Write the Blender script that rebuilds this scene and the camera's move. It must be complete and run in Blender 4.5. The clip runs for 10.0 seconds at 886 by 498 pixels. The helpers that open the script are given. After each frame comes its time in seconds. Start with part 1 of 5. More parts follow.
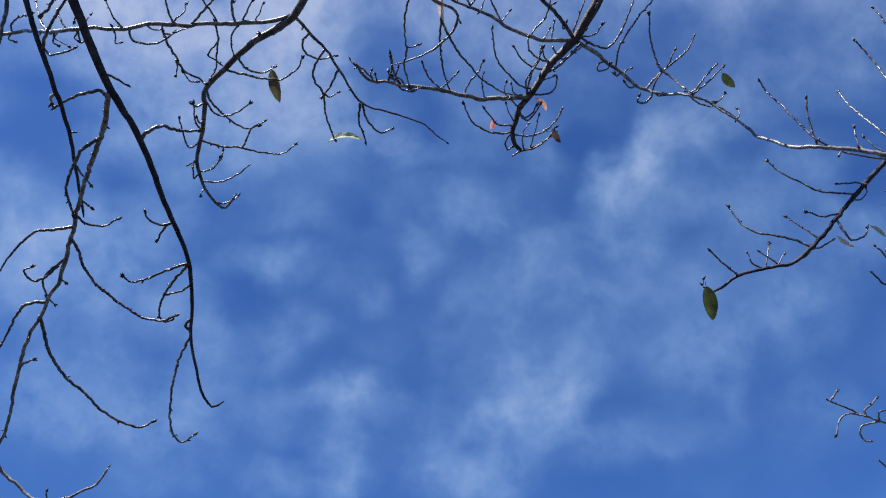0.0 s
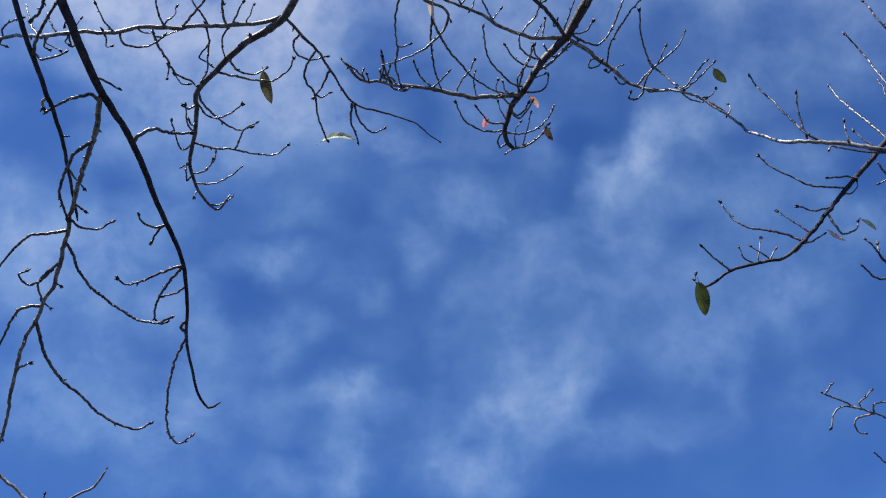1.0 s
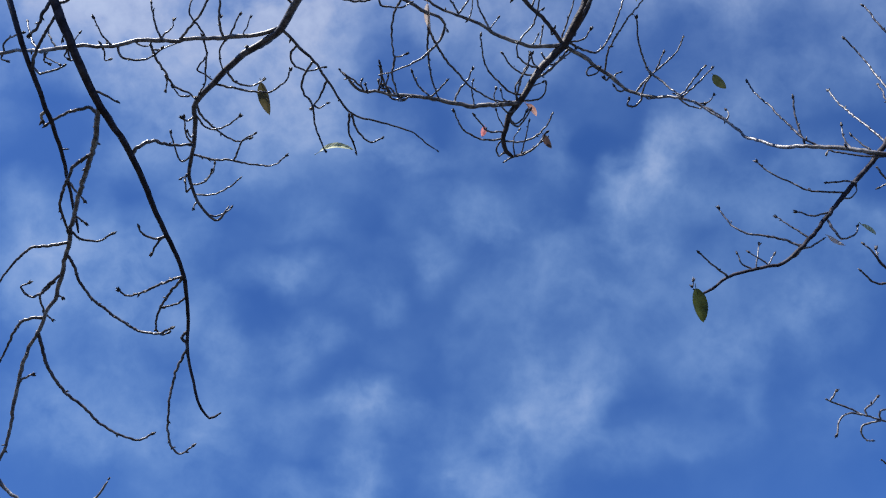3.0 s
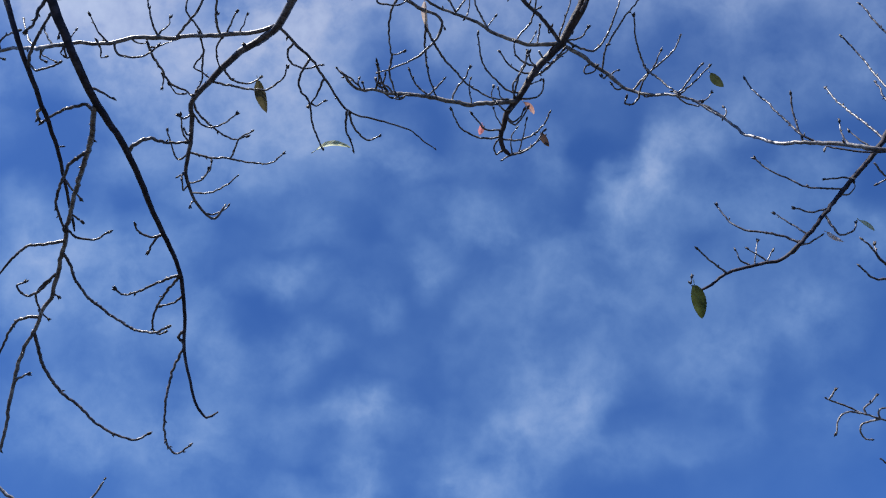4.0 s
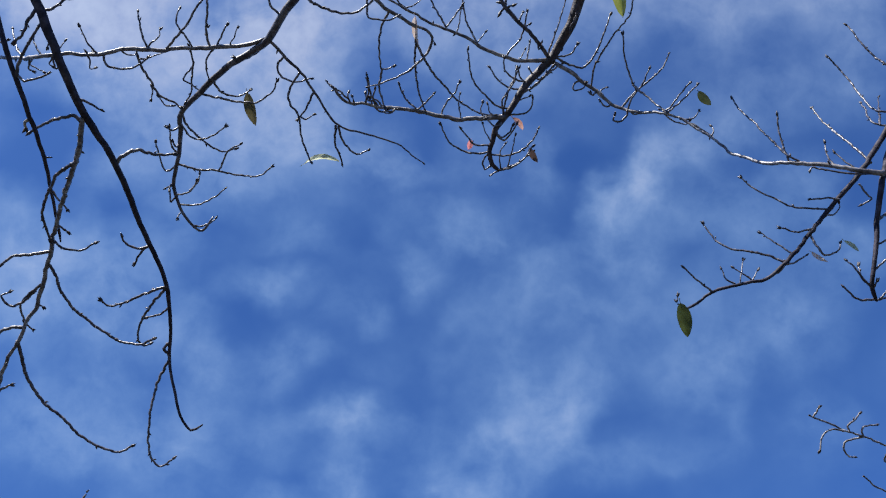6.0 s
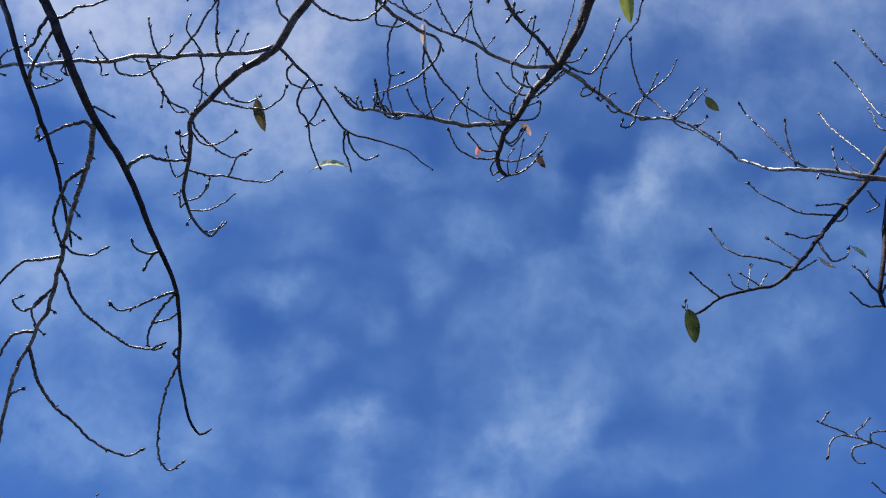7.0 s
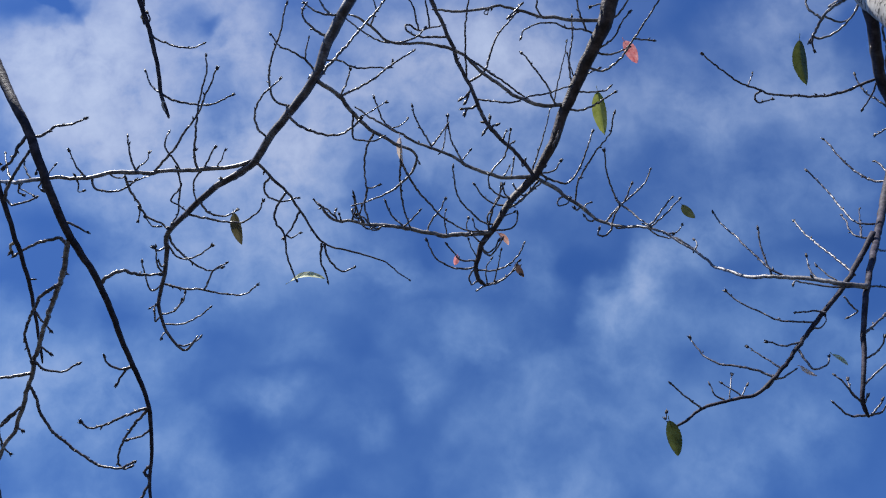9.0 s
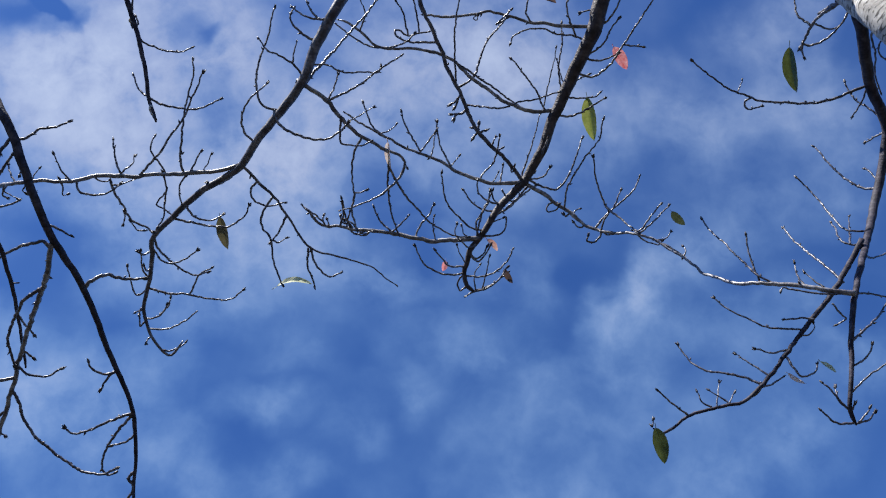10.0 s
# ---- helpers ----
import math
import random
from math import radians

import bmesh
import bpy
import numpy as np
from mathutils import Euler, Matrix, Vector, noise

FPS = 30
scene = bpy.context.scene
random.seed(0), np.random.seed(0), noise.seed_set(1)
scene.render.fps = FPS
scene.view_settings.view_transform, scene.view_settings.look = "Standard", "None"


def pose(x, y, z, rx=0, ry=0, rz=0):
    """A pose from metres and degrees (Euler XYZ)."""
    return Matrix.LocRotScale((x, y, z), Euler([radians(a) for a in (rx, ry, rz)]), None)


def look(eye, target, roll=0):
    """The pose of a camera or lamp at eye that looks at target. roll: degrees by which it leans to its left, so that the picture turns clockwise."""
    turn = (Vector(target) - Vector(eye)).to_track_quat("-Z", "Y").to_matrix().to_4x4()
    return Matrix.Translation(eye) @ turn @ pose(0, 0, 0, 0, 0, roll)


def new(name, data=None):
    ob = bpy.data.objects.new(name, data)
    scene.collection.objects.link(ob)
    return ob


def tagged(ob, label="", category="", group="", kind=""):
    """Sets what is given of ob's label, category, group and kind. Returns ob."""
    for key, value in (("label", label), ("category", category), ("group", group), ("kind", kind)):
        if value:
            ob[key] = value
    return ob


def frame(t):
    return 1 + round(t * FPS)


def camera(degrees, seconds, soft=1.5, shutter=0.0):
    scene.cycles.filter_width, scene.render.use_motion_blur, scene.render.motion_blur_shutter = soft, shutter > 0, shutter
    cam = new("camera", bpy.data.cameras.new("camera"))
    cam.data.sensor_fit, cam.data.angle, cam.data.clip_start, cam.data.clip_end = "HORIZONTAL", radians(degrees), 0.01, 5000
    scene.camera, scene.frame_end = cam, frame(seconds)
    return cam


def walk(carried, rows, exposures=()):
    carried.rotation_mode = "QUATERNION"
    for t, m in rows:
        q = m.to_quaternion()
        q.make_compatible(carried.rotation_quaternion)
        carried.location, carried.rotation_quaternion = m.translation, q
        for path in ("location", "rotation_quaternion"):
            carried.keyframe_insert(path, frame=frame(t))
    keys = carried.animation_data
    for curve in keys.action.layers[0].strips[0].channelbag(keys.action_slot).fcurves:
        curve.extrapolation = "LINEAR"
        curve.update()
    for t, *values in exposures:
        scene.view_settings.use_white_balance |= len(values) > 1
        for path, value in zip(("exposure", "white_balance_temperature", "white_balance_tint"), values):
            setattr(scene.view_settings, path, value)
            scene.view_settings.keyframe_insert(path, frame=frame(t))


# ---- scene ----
cam = camera(55.0, 10.0, soft=1.15)
PATH = [
    (0.0, pose(-0.0001, -0.0000, 1.6001, 138.000, -0.000, -0.000)),
    (0.5, pose(0.0038, 0.0006, 1.5907, 138.250, 0.545, 0.392)),
    (1.0, pose(0.0151, -0.0083, 1.5981, 137.798, 0.549, 0.496)),
    (1.5, pose(0.0180, -0.0062, 1.5954, 137.971, 0.620, 0.391)),
    (2.0, pose(0.0285, -0.0062, 1.5887, 138.578, 0.815, 0.561)),
    (2.5, pose(0.0381, 0.0048, 1.6011, 138.724, 0.502, 0.981)),
    (2.7, pose(0.0492, -0.0058, 1.5950, 138.482, 0.100, 1.318)),
    (3.8, pose(0.0665, 0.0025, 1.5929, 138.536, 0.233, 1.681)),
    (4.0, pose(0.0595, 0.0163, 1.5844, 138.891, 0.353, 1.488)),
    (4.5, pose(0.0555, 0.0123, 1.5951, 138.902, 0.481, 1.485)),
    (5.0, pose(0.0700, 0.0085, 1.5939, 139.054, 0.465, 1.087)),
    (5.5, pose(0.0671, 0.0008, 1.5996, 139.388, 0.684, 0.885)),
    (5.7, pose(0.0622, -0.0007, 1.5981, 139.315, 0.503, 0.409)),
    (6.8, pose(0.0615, 0.0024, 1.5901, 139.887, 0.354, 0.905)),
    (7.0, pose(0.0592, -0.0100, 1.5911, 139.668, 0.110, 0.735)),
    (7.5, pose(0.0837, -0.0149, 1.6066, 140.125, 0.255, 1.080)),
    (8.0, pose(0.0797, -0.0217, 1.6189, 142.576, 0.241, 0.799)),
    (8.5, pose(0.0977, -0.0169, 1.6112, 145.142, 0.182, 0.694)),
    (9.0, pose(0.1065, -0.0176, 1.6154, 146.603, 0.832, 1.035)),
    (9.5, pose(0.1153, -0.0033, 1.6121, 147.304, 0.865, 0.880)),
    (10.0, pose(0.1354, -0.0026, 1.6207, 147.184, 0.830, 0.755)),
]
walk(cam, PATH, exposures=[(0.0, 1.22), (10.0, 1.22)])

# ---- sky and sun ----
SUN_TO = Vector((-0.40, -0.43, 0.80)).normalized()
sun_data = bpy.data.lights.new("sun", "SUN")
sun_data.energy, sun_data.angle, sun_data.color = 5.0, radians(0.53), (1.0, 0.97, 0.93)
sun = new("sun", sun_data)
sun.matrix_world = look(SUN_TO * 40, (0, 0, 0))


def calc(tree, op, a, b=None, c=None, clamp=False):
    n = tree.nodes.new("ShaderNodeMath")
    n.operation, n.use_clamp = op, clamp
    for i, v in enumerate((a, b, c)):
        if v is None:
            continue
        if isinstance(v, (int, float)):
            n.inputs[i].default_value = v
        else:
            tree.links.new(v, n.inputs[i])
    return n.outputs[0]


def noise_of(tree, vector, scale, detail=4.0, rough=0.55, colour=False):
    n = tree.nodes.new("ShaderNodeTexNoise")
    n.inputs["Scale"].default_value, n.inputs["Detail"].default_value = scale, detail
    n.inputs["Roughness"].default_value = rough
    tree.links.new(vector, n.inputs["Vector"])
    return n.outputs["Color" if colour else "Fac"]


def ramp_of(tree, fac, *stops):
    n = tree.nodes.new("ShaderNodeValToRGB")
    while len(n.color_ramp.elements) < len(stops):
        n.color_ramp.elements.new(0.5)
    for e, (at, colour) in zip(n.color_ramp.elements, stops):
        e.position, e.color = at, (*colour, 1)
    tree.links.new(fac, n.inputs["Fac"])
    return n.outputs["Color"]


def blend(tree, fac, a, b, kind="MIX"):
    n = tree.nodes.new("ShaderNodeMix")
    n.data_type, n.blend_type = "RGBA", kind
    for socket, v in ((n.inputs["Factor"], fac), (n.inputs["A"], a), (n.inputs["B"], b)):
        for s in [q for q in n.inputs if q.identifier == {"Factor": "Factor_Float", "A": "A_Color", "B": "B_Color"}[socket.name]]:
            if isinstance(v, (int, float)):
                s.default_value = v
            elif isinstance(v, tuple):
                s.default_value = (*v, 1)
            else:
                tree.links.new(v, s)
    return [q for q in n.outputs if q.identifier == "Result_Color"][0]


world = bpy.data.worlds.new("sky")
scene.world = world
world.use_nodes = True
wt = world.node_tree
wt.nodes.clear()
way = wt.nodes.new("ShaderNodeTexCoord").outputs["Generated"]

# clear sky
clear = wt.nodes.new("ShaderNodeTexSky")
clear.sky_type, clear.sun_disc = "NISHITA", False
clear.sun_elevation = math.asin(SUN_TO.z)
clear.sun_rotation = math.atan2(SUN_TO.x, SUN_TO.y)
clear.ozone_density, clear.air_density, clear.dust_density = 2.5, 1.0, 0.3
blue = blend(wt, 1.0, clear.outputs["Color"], (0.425, 0.745, 1.325), "MULTIPLY")

# thin broken cloud: a flat sheet seen along the way (tangent plane of the looked-at sky)
TILT = radians(48)
RIGHT, UPWARD, AHEAD = Vector((1, 0, 0)), Vector((0, -math.sin(TILT), math.cos(TILT))), Vector((0, math.cos(TILT), math.sin(TILT)))


def along(axis):
    n = wt.nodes.new("ShaderNodeVectorMath")
    n.operation = "DOT_PRODUCT"
    n.inputs[1].default_value = axis
    wt.links.new(way, n.inputs[0])
    return n.outputs["Value"]


front = calc(wt, "MAXIMUM", along(AHEAD), 0.15)
sheet = wt.nodes.new("ShaderNodeCombineXYZ")
wt.links.new(calc(wt, "DIVIDE", along(RIGHT), front), sheet.inputs["X"])
wt.links.new(calc(wt, "DIVIDE", along(UPWARD), front), sheet.inputs["Y"])
flat = sheet.outputs["Vector"]
# ragged edges
drift = wt.nodes.new("ShaderNodeVectorMath")
drift.operation = "MULTIPLY_ADD"
wt.links.new(noise_of(wt, flat, 13.0, 4.0, 0.5, True), drift.inputs[0])
drift.inputs[1].default_value = (0.07, 0.07, 0.0)
shift = wt.nodes.new("ShaderNodeVectorMath")
shift.operation = "ADD"
shift.inputs[1].default_value = (-0.035, -0.035, 0)
wt.links.new(flat, shift.inputs[0])
wt.links.new(shift.outputs[0], drift.inputs[2])
ragged = drift.outputs[0]
cover = [None]


def cloud(x, y, wide, high, turn, thick):
    """A soft patch of thin cloud: place and size on the sheet in hundredths, its lean in degrees, its thickness."""
    m = wt.nodes.new("ShaderNodeMapping")
    m.vector_type = "TEXTURE"
    m.inputs["Location"].default_value = (x / 100, y / 100, 0)
    m.inputs["Rotation"].default_value = (0, 0, radians(turn))
    m.inputs["Scale"].default_value = (wide / 100, high / 100, 1)
    wt.links.new(ragged, m.inputs["Vector"])
    g = wt.nodes.new("ShaderNodeTexGradient")
    g.gradient_type = "SPHERICAL"
    wt.links.new(m.outputs["Vector"], g.inputs["Vector"])
    dome = calc(wt, "MULTIPLY", g.outputs["Fac"], calc(wt, "SUBTRACT", 2.0, g.outputs["Fac"]))
    cover[0] = calc(wt, "MULTIPLY_ADD", calc(wt, "POWER", dome, 1.6), thick, cover[0] if cover[0] else 0.0)


cloud(-48.1, -2.6, 12.9, 9.0, 0, 0.25)
cloud(-48.1, 4.7, 11.0, 6.0, 0, 0.25)
cloud(-38.1, 2.7, 9.0, 6.0, 0, 0.25)
cloud(-38.8, -2.6, 11.0, 6.0, 0, 0.22)
cloud(-44.8, -13.2, 12.0, 6.0, 0, 0.14)
cloud(-36.1, -12.5, 8.0, 8.0, 0, 0.22)
cloud(-27.5, -13.2, 6.0, 7.0, 0, 0.18)
cloud(-43.4, -19.9, 19.9, 6.0, 0, 0.20)
cloud(-20.2, -9.2, 10.0, 6.0, 0, 0.14)
cloud(-14.9, -13.2, 12.0, 5.0, 0, 0.11)
cloud(-10.6, -17.5, 7.5, 5.0, 0, 0.24)
cloud(-14.2, -17.9, 5.0, 3.0, 0, 0.14)
cloud(-30.8, -19.9, 14.9, 5.0, 0, 0.11)
cloud(-17.5, -27.8, 9.0, 4.0, 0, 0.25)
cloud(-11.6, -26.5, 5.5, 5.0, 0, 0.29)
cloud(-20.2, -1.3, 8.0, 4.0, 0, 0.22)
cloud(-16.2, 4.7, 8.0, 3.5, 0, 0.16)
cloud(-2.3, -1.3, 4.5, 5.0, 0, 0.25)
cloud(-8.2, -5.2, 4.0, 2.5, 0, 0.11)
cloud(11.7, -13.9, 12.9, 8.0, 30, 0.19)
cloud(6.4, -13.9, 8.0, 5.0, 0, 0.14)
cloud(15.0, -13.2, 6.0, 8.0, 0, 0.14)
cloud(9.0, -19.9, 14.9, 7.0, 30, 0.19)
cloud(5.7, -23.8, 8.0, 7.0, 0, 0.20)
cloud(3.1, -27.2, 9.0, 4.5, 0, 0.25)
cloud(4.4, -7.9, 8.0, 5.0, 0, 0.14)
cloud(0.4, -9.9, 5.0, 6.0, 0, 0.14)
cloud(22.3, -21.8, 17.9, 5.0, 12, 0.13)
cloud(29.6, -19.9, 8.0, 6.0, 0, 0.12)
cloud(24.3, -13.2, 19.9, 7.0, 10, 0.10)
cloud(30.9, -11.9, 8.0, 12.0, 0, 0.12)
cloud(37.6, -9.2, 12.9, 8.0, 15, 0.14)
cloud(42.9, -5.9, 10.0, 6.0, 0, 0.09)
cloud(23.0, -2.6, 13.9, 5.0, 0, 0.18)
cloud(13.0, -5.2, 14.9, 5.0, 0, 0.14)
cloud(24.3, 7.4, 11.5, 8.0, 35, 0.36)
cloud(27.6, 12.0, 9.0, 7.0, 35, 0.24)
cloud(35.6, 7.4, 9.0, 11.0, 0, 0.09)
cloud(33.6, 14.0, 7.0, 6.0, 0, 0.09)
cloud(-29.5, -5.2, 7.0, 6.0, 0, 0.16)
cloud(19.0, 5.4, 6.0, 4.0, 30, 0.25)
cloud(30.3, 16.7, 8.0, 6.0, 0, 0.14)
cloud(22.3, 0.7, 7.0, 4.0, 0, 0.22)
cloud(14.3, 0.7, 8.0, 3.0, 0, 0.18)
cloud(3.1, 4.7, 12.0, 5.0, -10, 0.14)
cloud(9.7, 9.4, 5.0, 5.0, 0, 0.09)
cloud(37.6, 22.6, 19.9, 9.0, 10, 0.10)
cloud(44.2, 25.3, 17.9, 10.0, 0, 0.10)
cloud(30.9, 28.0, 12.0, 5.0, 0, 0.10)
cloud(40.9, 17.3, 14.9, 6.0, 10, 0.14)
cloud(48.9, 6.0, 10.0, 9.0, 0, 0.12)
cloud(39.6, 7.4, 13.9, 6.0, 0, 0.10)
cloud(17.7, 19.3, 5.0, 3.0, 0, 0.07)
cloud(6.4, 25.3, 10.0, 7.0, 0, 0.25)
cloud(21.0, 28.0, 10.0, 5.0, 0, 0.09)
cloud(-30.1, 21.3, 16.9, 11.0, 0, 0.36)
cloud(-20.2, 20.7, 11.0, 12.0, 0, 0.36)
cloud(-35.5, 25.3, 14.9, 7.0, 0, 0.29)
cloud(-14.9, 26.6, 9.0, 6.0, 0, 0.36)
cloud(-23.5, 27.3, 10.0, 6.0, 0, 0.29)
cloud(-12.2, 14.0, 12.0, 5.0, 0, 0.29)
cloud(-20.2, 14.0, 12.0, 6.0, 0, 0.25)
cloud(-4.2, 11.4, 6.0, 3.0, 0, 0.18)
cloud(-6.2, 27.3, 9.0, 7.0, 0, 0.29)
cloud(-9.6, 22.0, 10.0, 6.0, 0, 0.14)
cloud(-46.1, 24.0, 12.9, 5.0, 0, 0.22)
cloud(-48.1, 7.4, 11.0, 4.0, 0, 0.18)
cloud(-25.5, 11.4, 10.0, 6.0, 0, 0.14)
cloud(-47.2, 38.0, 11.0, 9.5, 0, 0.65)
cloud(-38.6, 37.2, 12.9, 11.0, 0, 0.58)
cloud(-41.4, 45.2, 11.0, 6.0, 0, 0.43)
cloud(-27.3, 39.6, 8.5, 6.0, 0, 0.43)
cloud(-22.6, 39.4, 8.0, 8.0, 0, 0.36)
cloud(-16.0, 32.6, 12.0, 8.0, 0, 0.50)
cloud(-10.7, 43.2, 9.0, 6.0, 0, 0.43)
cloud(-7.4, 35.7, 11.0, 6.5, 0, 0.47)
cloud(-3.4, 41.9, 6.0, 6.0, 0, 0.29)
cloud(1.7, 42.2, 9.0, 6.0, 0, 0.32)
cloud(5.0, 36.8, 11.0, 9.0, 0, 0.36)
cloud(9.7, 37.2, 10.0, 7.0, 0, 0.29)
cloud(18.3, 33.9, 8.0, 5.0, 0, 0.16)
cloud(38.6, 41.9, 8.5, 5.5, 0, 0.29)
cloud(13.3, 38.6, 11.0, 8.0, 0, 0.36)
cloud(11.0, 44.6, 10.0, 6.0, 0, 0.29)
cloud(-25.5, -10.6, 51.8, 32.9, 0, 0.04)
cloud(7.7, -7.9, 31.9, 24.9, 0, 0.03)
cloud(-14.9, 33.3, 69.7, 24.9, 0, 0.09)
cloud(-45.4, 39.2, 29.9, 19.9, 0, 0.22)
cloud(28.6, 31.6, 14.9, 6.0, 0, 0.19)
cloud(40.9, 31.3, 14.9, 6.0, 0, 0.22)
cloud(45.5, 34.6, 12.9, 8.0, 0, 0.25)
cloud(-41.8, 29.3, 12.9, 5.0, 0, 0.36)
cloud(-30.1, 25.3, 10.0, 4.5, 0, 0.14)
cloud(-50.7, 41.2, 8.0, 7.0, 0, 0.36)
cloud(-32.1, 31.9, 14.9, 6.0, 0, 0.22)
cloud(-62.0, 19.3, 14.9, 10.0, 0, 0.29)
cloud(-32.1, 51.9, 24.9, 8.0, 0, 0.50)
cloud(1.1, 51.2, 24.9, 8.0, 0, 0.36)
cloud(47.5, 49.2, 19.9, 7.0, 0, 0.22)
cloud(-47.9, 46.3, 10.0, 4.0, 0, -0.36)
cloud(-28.3, 42.8, 7.5, 3.2, 0, -0.18)
cloud(6.4, 2.7, 25.9, 12.0, 0, 0.05)
cloud(7.4, 12.4, 13.9, 8.6, 0, 0.19)
cloud(-32.1, 10.4, 8.0, 10.0, 0, 0.22)
cloud(21.3, 2.4, 10.0, 7.3, 0, -0.21)
cloud(7.4, -11.6, 13.9, 8.6, 0, -0.16)
cloud(-27.5, -21.5, 13.9, 8.6, 0, 0.15)
cloud(28.3, 10.4, 6.0, 4.6, 0, -0.27)
cloud(42.2, -1.6, 13.9, 8.6, 0, 0.13)
cloud(28.3, -19.5, 6.0, 4.6, 0, -0.27)
cloud(14.3, 26.3, 13.9, 8.6, 0, 0.13)
cloud(-50.7, -1.6, 7.3, 5.6, 0, 0.22)
cloud(-46.1, 6.4, 6.0, 4.6, 0, -0.26)
cloud(49.2, 8.4, 6.0, 4.6, 0, -0.21)
cloud(5.0, -23.5, 6.0, 4.6, 0, -0.23)
cloud(-1.9, -21.5, 8.0, 10.0, 0, 0.12)
cloud(-39.1, 12.4, 6.0, 4.6, 0, 0.21)
cloud(-15.9, -27.5, 6.0, 4.6, 0, -0.17)
cloud(-32.1, 2.4, 6.0, 4.6, 0, 0.19)
cloud(-18.2, 12.4, 6.0, 4.6, 0, -0.16)
cloud(-20.5, 8.4, 6.0, 4.6, 0, 0.20)
cloud(-34.5, -27.5, 7.3, 5.6, 0, 0.12)
cloud(-48.4, 22.3, 7.3, 5.6, 0, -0.11)
cloud(-36.8, 8.4, 6.0, 4.6, 0, -0.14)
cloud(-8.9, 26.3, 6.0, 4.6, 0, -0.13)
cloud(-8.9, 8.4, 7.3, 5.6, 0, 0.11)
cloud(-22.8, -5.6, 6.0, 4.6, 0, -0.13)
cloud(-32.1, -7.6, 6.0, 4.6, 0, 0.14)
cloud(-13.5, -13.5, 6.0, 4.6, 0, -0.15)
cloud(-4.2, -11.6, 6.0, 4.6, 0, 0.12)
cloud(-1.9, -3.6, 6.0, 4.6, 0, -0.13)
cloud(44.6, -17.5, 6.0, 4.6, 0, 0.13)
cloud(-36.8, -13.5, 6.0, 4.6, 0, -0.12)
cloud(19.0, -23.5, 6.0, 4.6, 0, 0.14)
cloud(49.2, -25.5, 6.0, 4.6, 0, -0.11)
cloud(-32.1, 22.3, 6.0, 4.6, 0, -0.12)
cloud(2.7, 4.4, 6.0, 4.6, 0, 0.11)
cloud(28.3, 8.4, 6.0, 4.6, 0, -0.11)
cloud(49.2, 0.4, 6.0, 4.6, 0, 0.11)
cloud(2.7, 18.3, 7.3, 5.6, 0, 0.08)
cloud(-20.5, -19.5, 6.0, 4.6, 0, 0.13)
cloud(-11.2, -3.6, 6.0, 4.6, 0, 0.11)
cloud(44.6, -5.6, 7.3, 5.6, 0, -0.08)
cloud(-50.7, -15.5, 6.0, 4.6, 0, 0.11)
cloud(9.7, -1.6, 6.0, 4.6, 0, 0.09)
cloud(19.0, -1.6, 6.0, 4.6, 0, -0.10)
cloud(23.6, -7.6, 6.0, 4.6, 0, 0.09)
cloud(2.7, -9.6, 6.0, 4.6, 0, -0.10)
cloud(25.0, 9.4, 5.3, 7.3, 0, 0.19)
cloud(-33.1, 1.4, 5.3, 7.3, 0, -0.17)
cloud(-47.1, 3.4, 6.3, 5.0, 0, 0.21)
cloud(4.1, 11.4, 9.3, 6.0, 0, -0.13)
cloud(-21.5, 15.3, 6.3, 5.0, 0, -0.16)
cloud(-23.8, -20.5, 6.3, 5.0, 0, -0.14)
cloud(34.3, 13.3, 5.0, 4.0, 0, -0.18)
cloud(43.6, 11.4, 6.3, 5.0, 0, 0.15)
cloud(6.4, -10.6, 6.3, 5.0, 0, 0.16)
cloud(13.3, -20.5, 5.0, 4.0, 0, 0.18)
cloud(-19.2, -8.6, 5.3, 7.3, 0, 0.13)
cloud(-7.6, 27.3, 9.3, 6.0, 0, -0.13)
cloud(20.3, 1.4, 9.3, 6.0, 0, 0.08)
cloud(-40.1, -6.6, 5.0, 4.0, 0, 0.14)
cloud(34.3, 3.4, 9.3, 6.0, 0, 0.08)
cloud(27.3, -20.5, 5.0, 4.0, 0, 0.13)
cloud(-33.1, -10.6, 5.0, 4.0, 0, -0.14)
cloud(-5.2, -12.5, 5.3, 7.3, 0, -0.10)
cloud(-12.2, 19.3, 5.0, 4.0, 0, 0.16)
cloud(-0.6, 15.3, 5.0, 4.0, 0, -0.12)
cloud(-44.8, -22.5, 9.3, 6.0, 0, 0.08)
cloud(-9.9, 5.4, 5.0, 4.0, 0, -0.14)
cloud(-12.2, -22.5, 5.0, 4.0, 0, 0.19)
cloud(8.7, 7.4, 6.3, 5.0, 0, -0.09)
cloud(-21.5, 7.4, 5.0, 4.0, 0, -0.11)
cloud(20.3, -26.5, 9.3, 6.0, 0, -0.08)
cloud(21.6, 9.4, 5.0, 4.0, 0, 0.13)
cloud(25.0, 12.0, 4.6, 3.3, 0, 0.11)
cloud(20.0, 6.7, 3.7, 3.0, 0, 0.11)
cloud(15.3, 12.7, 3.0, 5.3, 0, -0.10)
cloud(14.3, 7.4, 2.7, 2.7, 0, -0.06)
cloud(-10.9, -17.5, 4.3, 3.3, 0, 0.13)
cloud(-9.6, -16.5, 2.3, 2.0, 0, 0.08)
cloud(-18.5, -26.8, 3.0, 2.7, 0, 0.11)
cloud(-15.9, -26.2, 1.9, 2.0, 0, 0.08)
cloud(-11.2, -27.2, 2.1, 3.0, 0, 0.11)
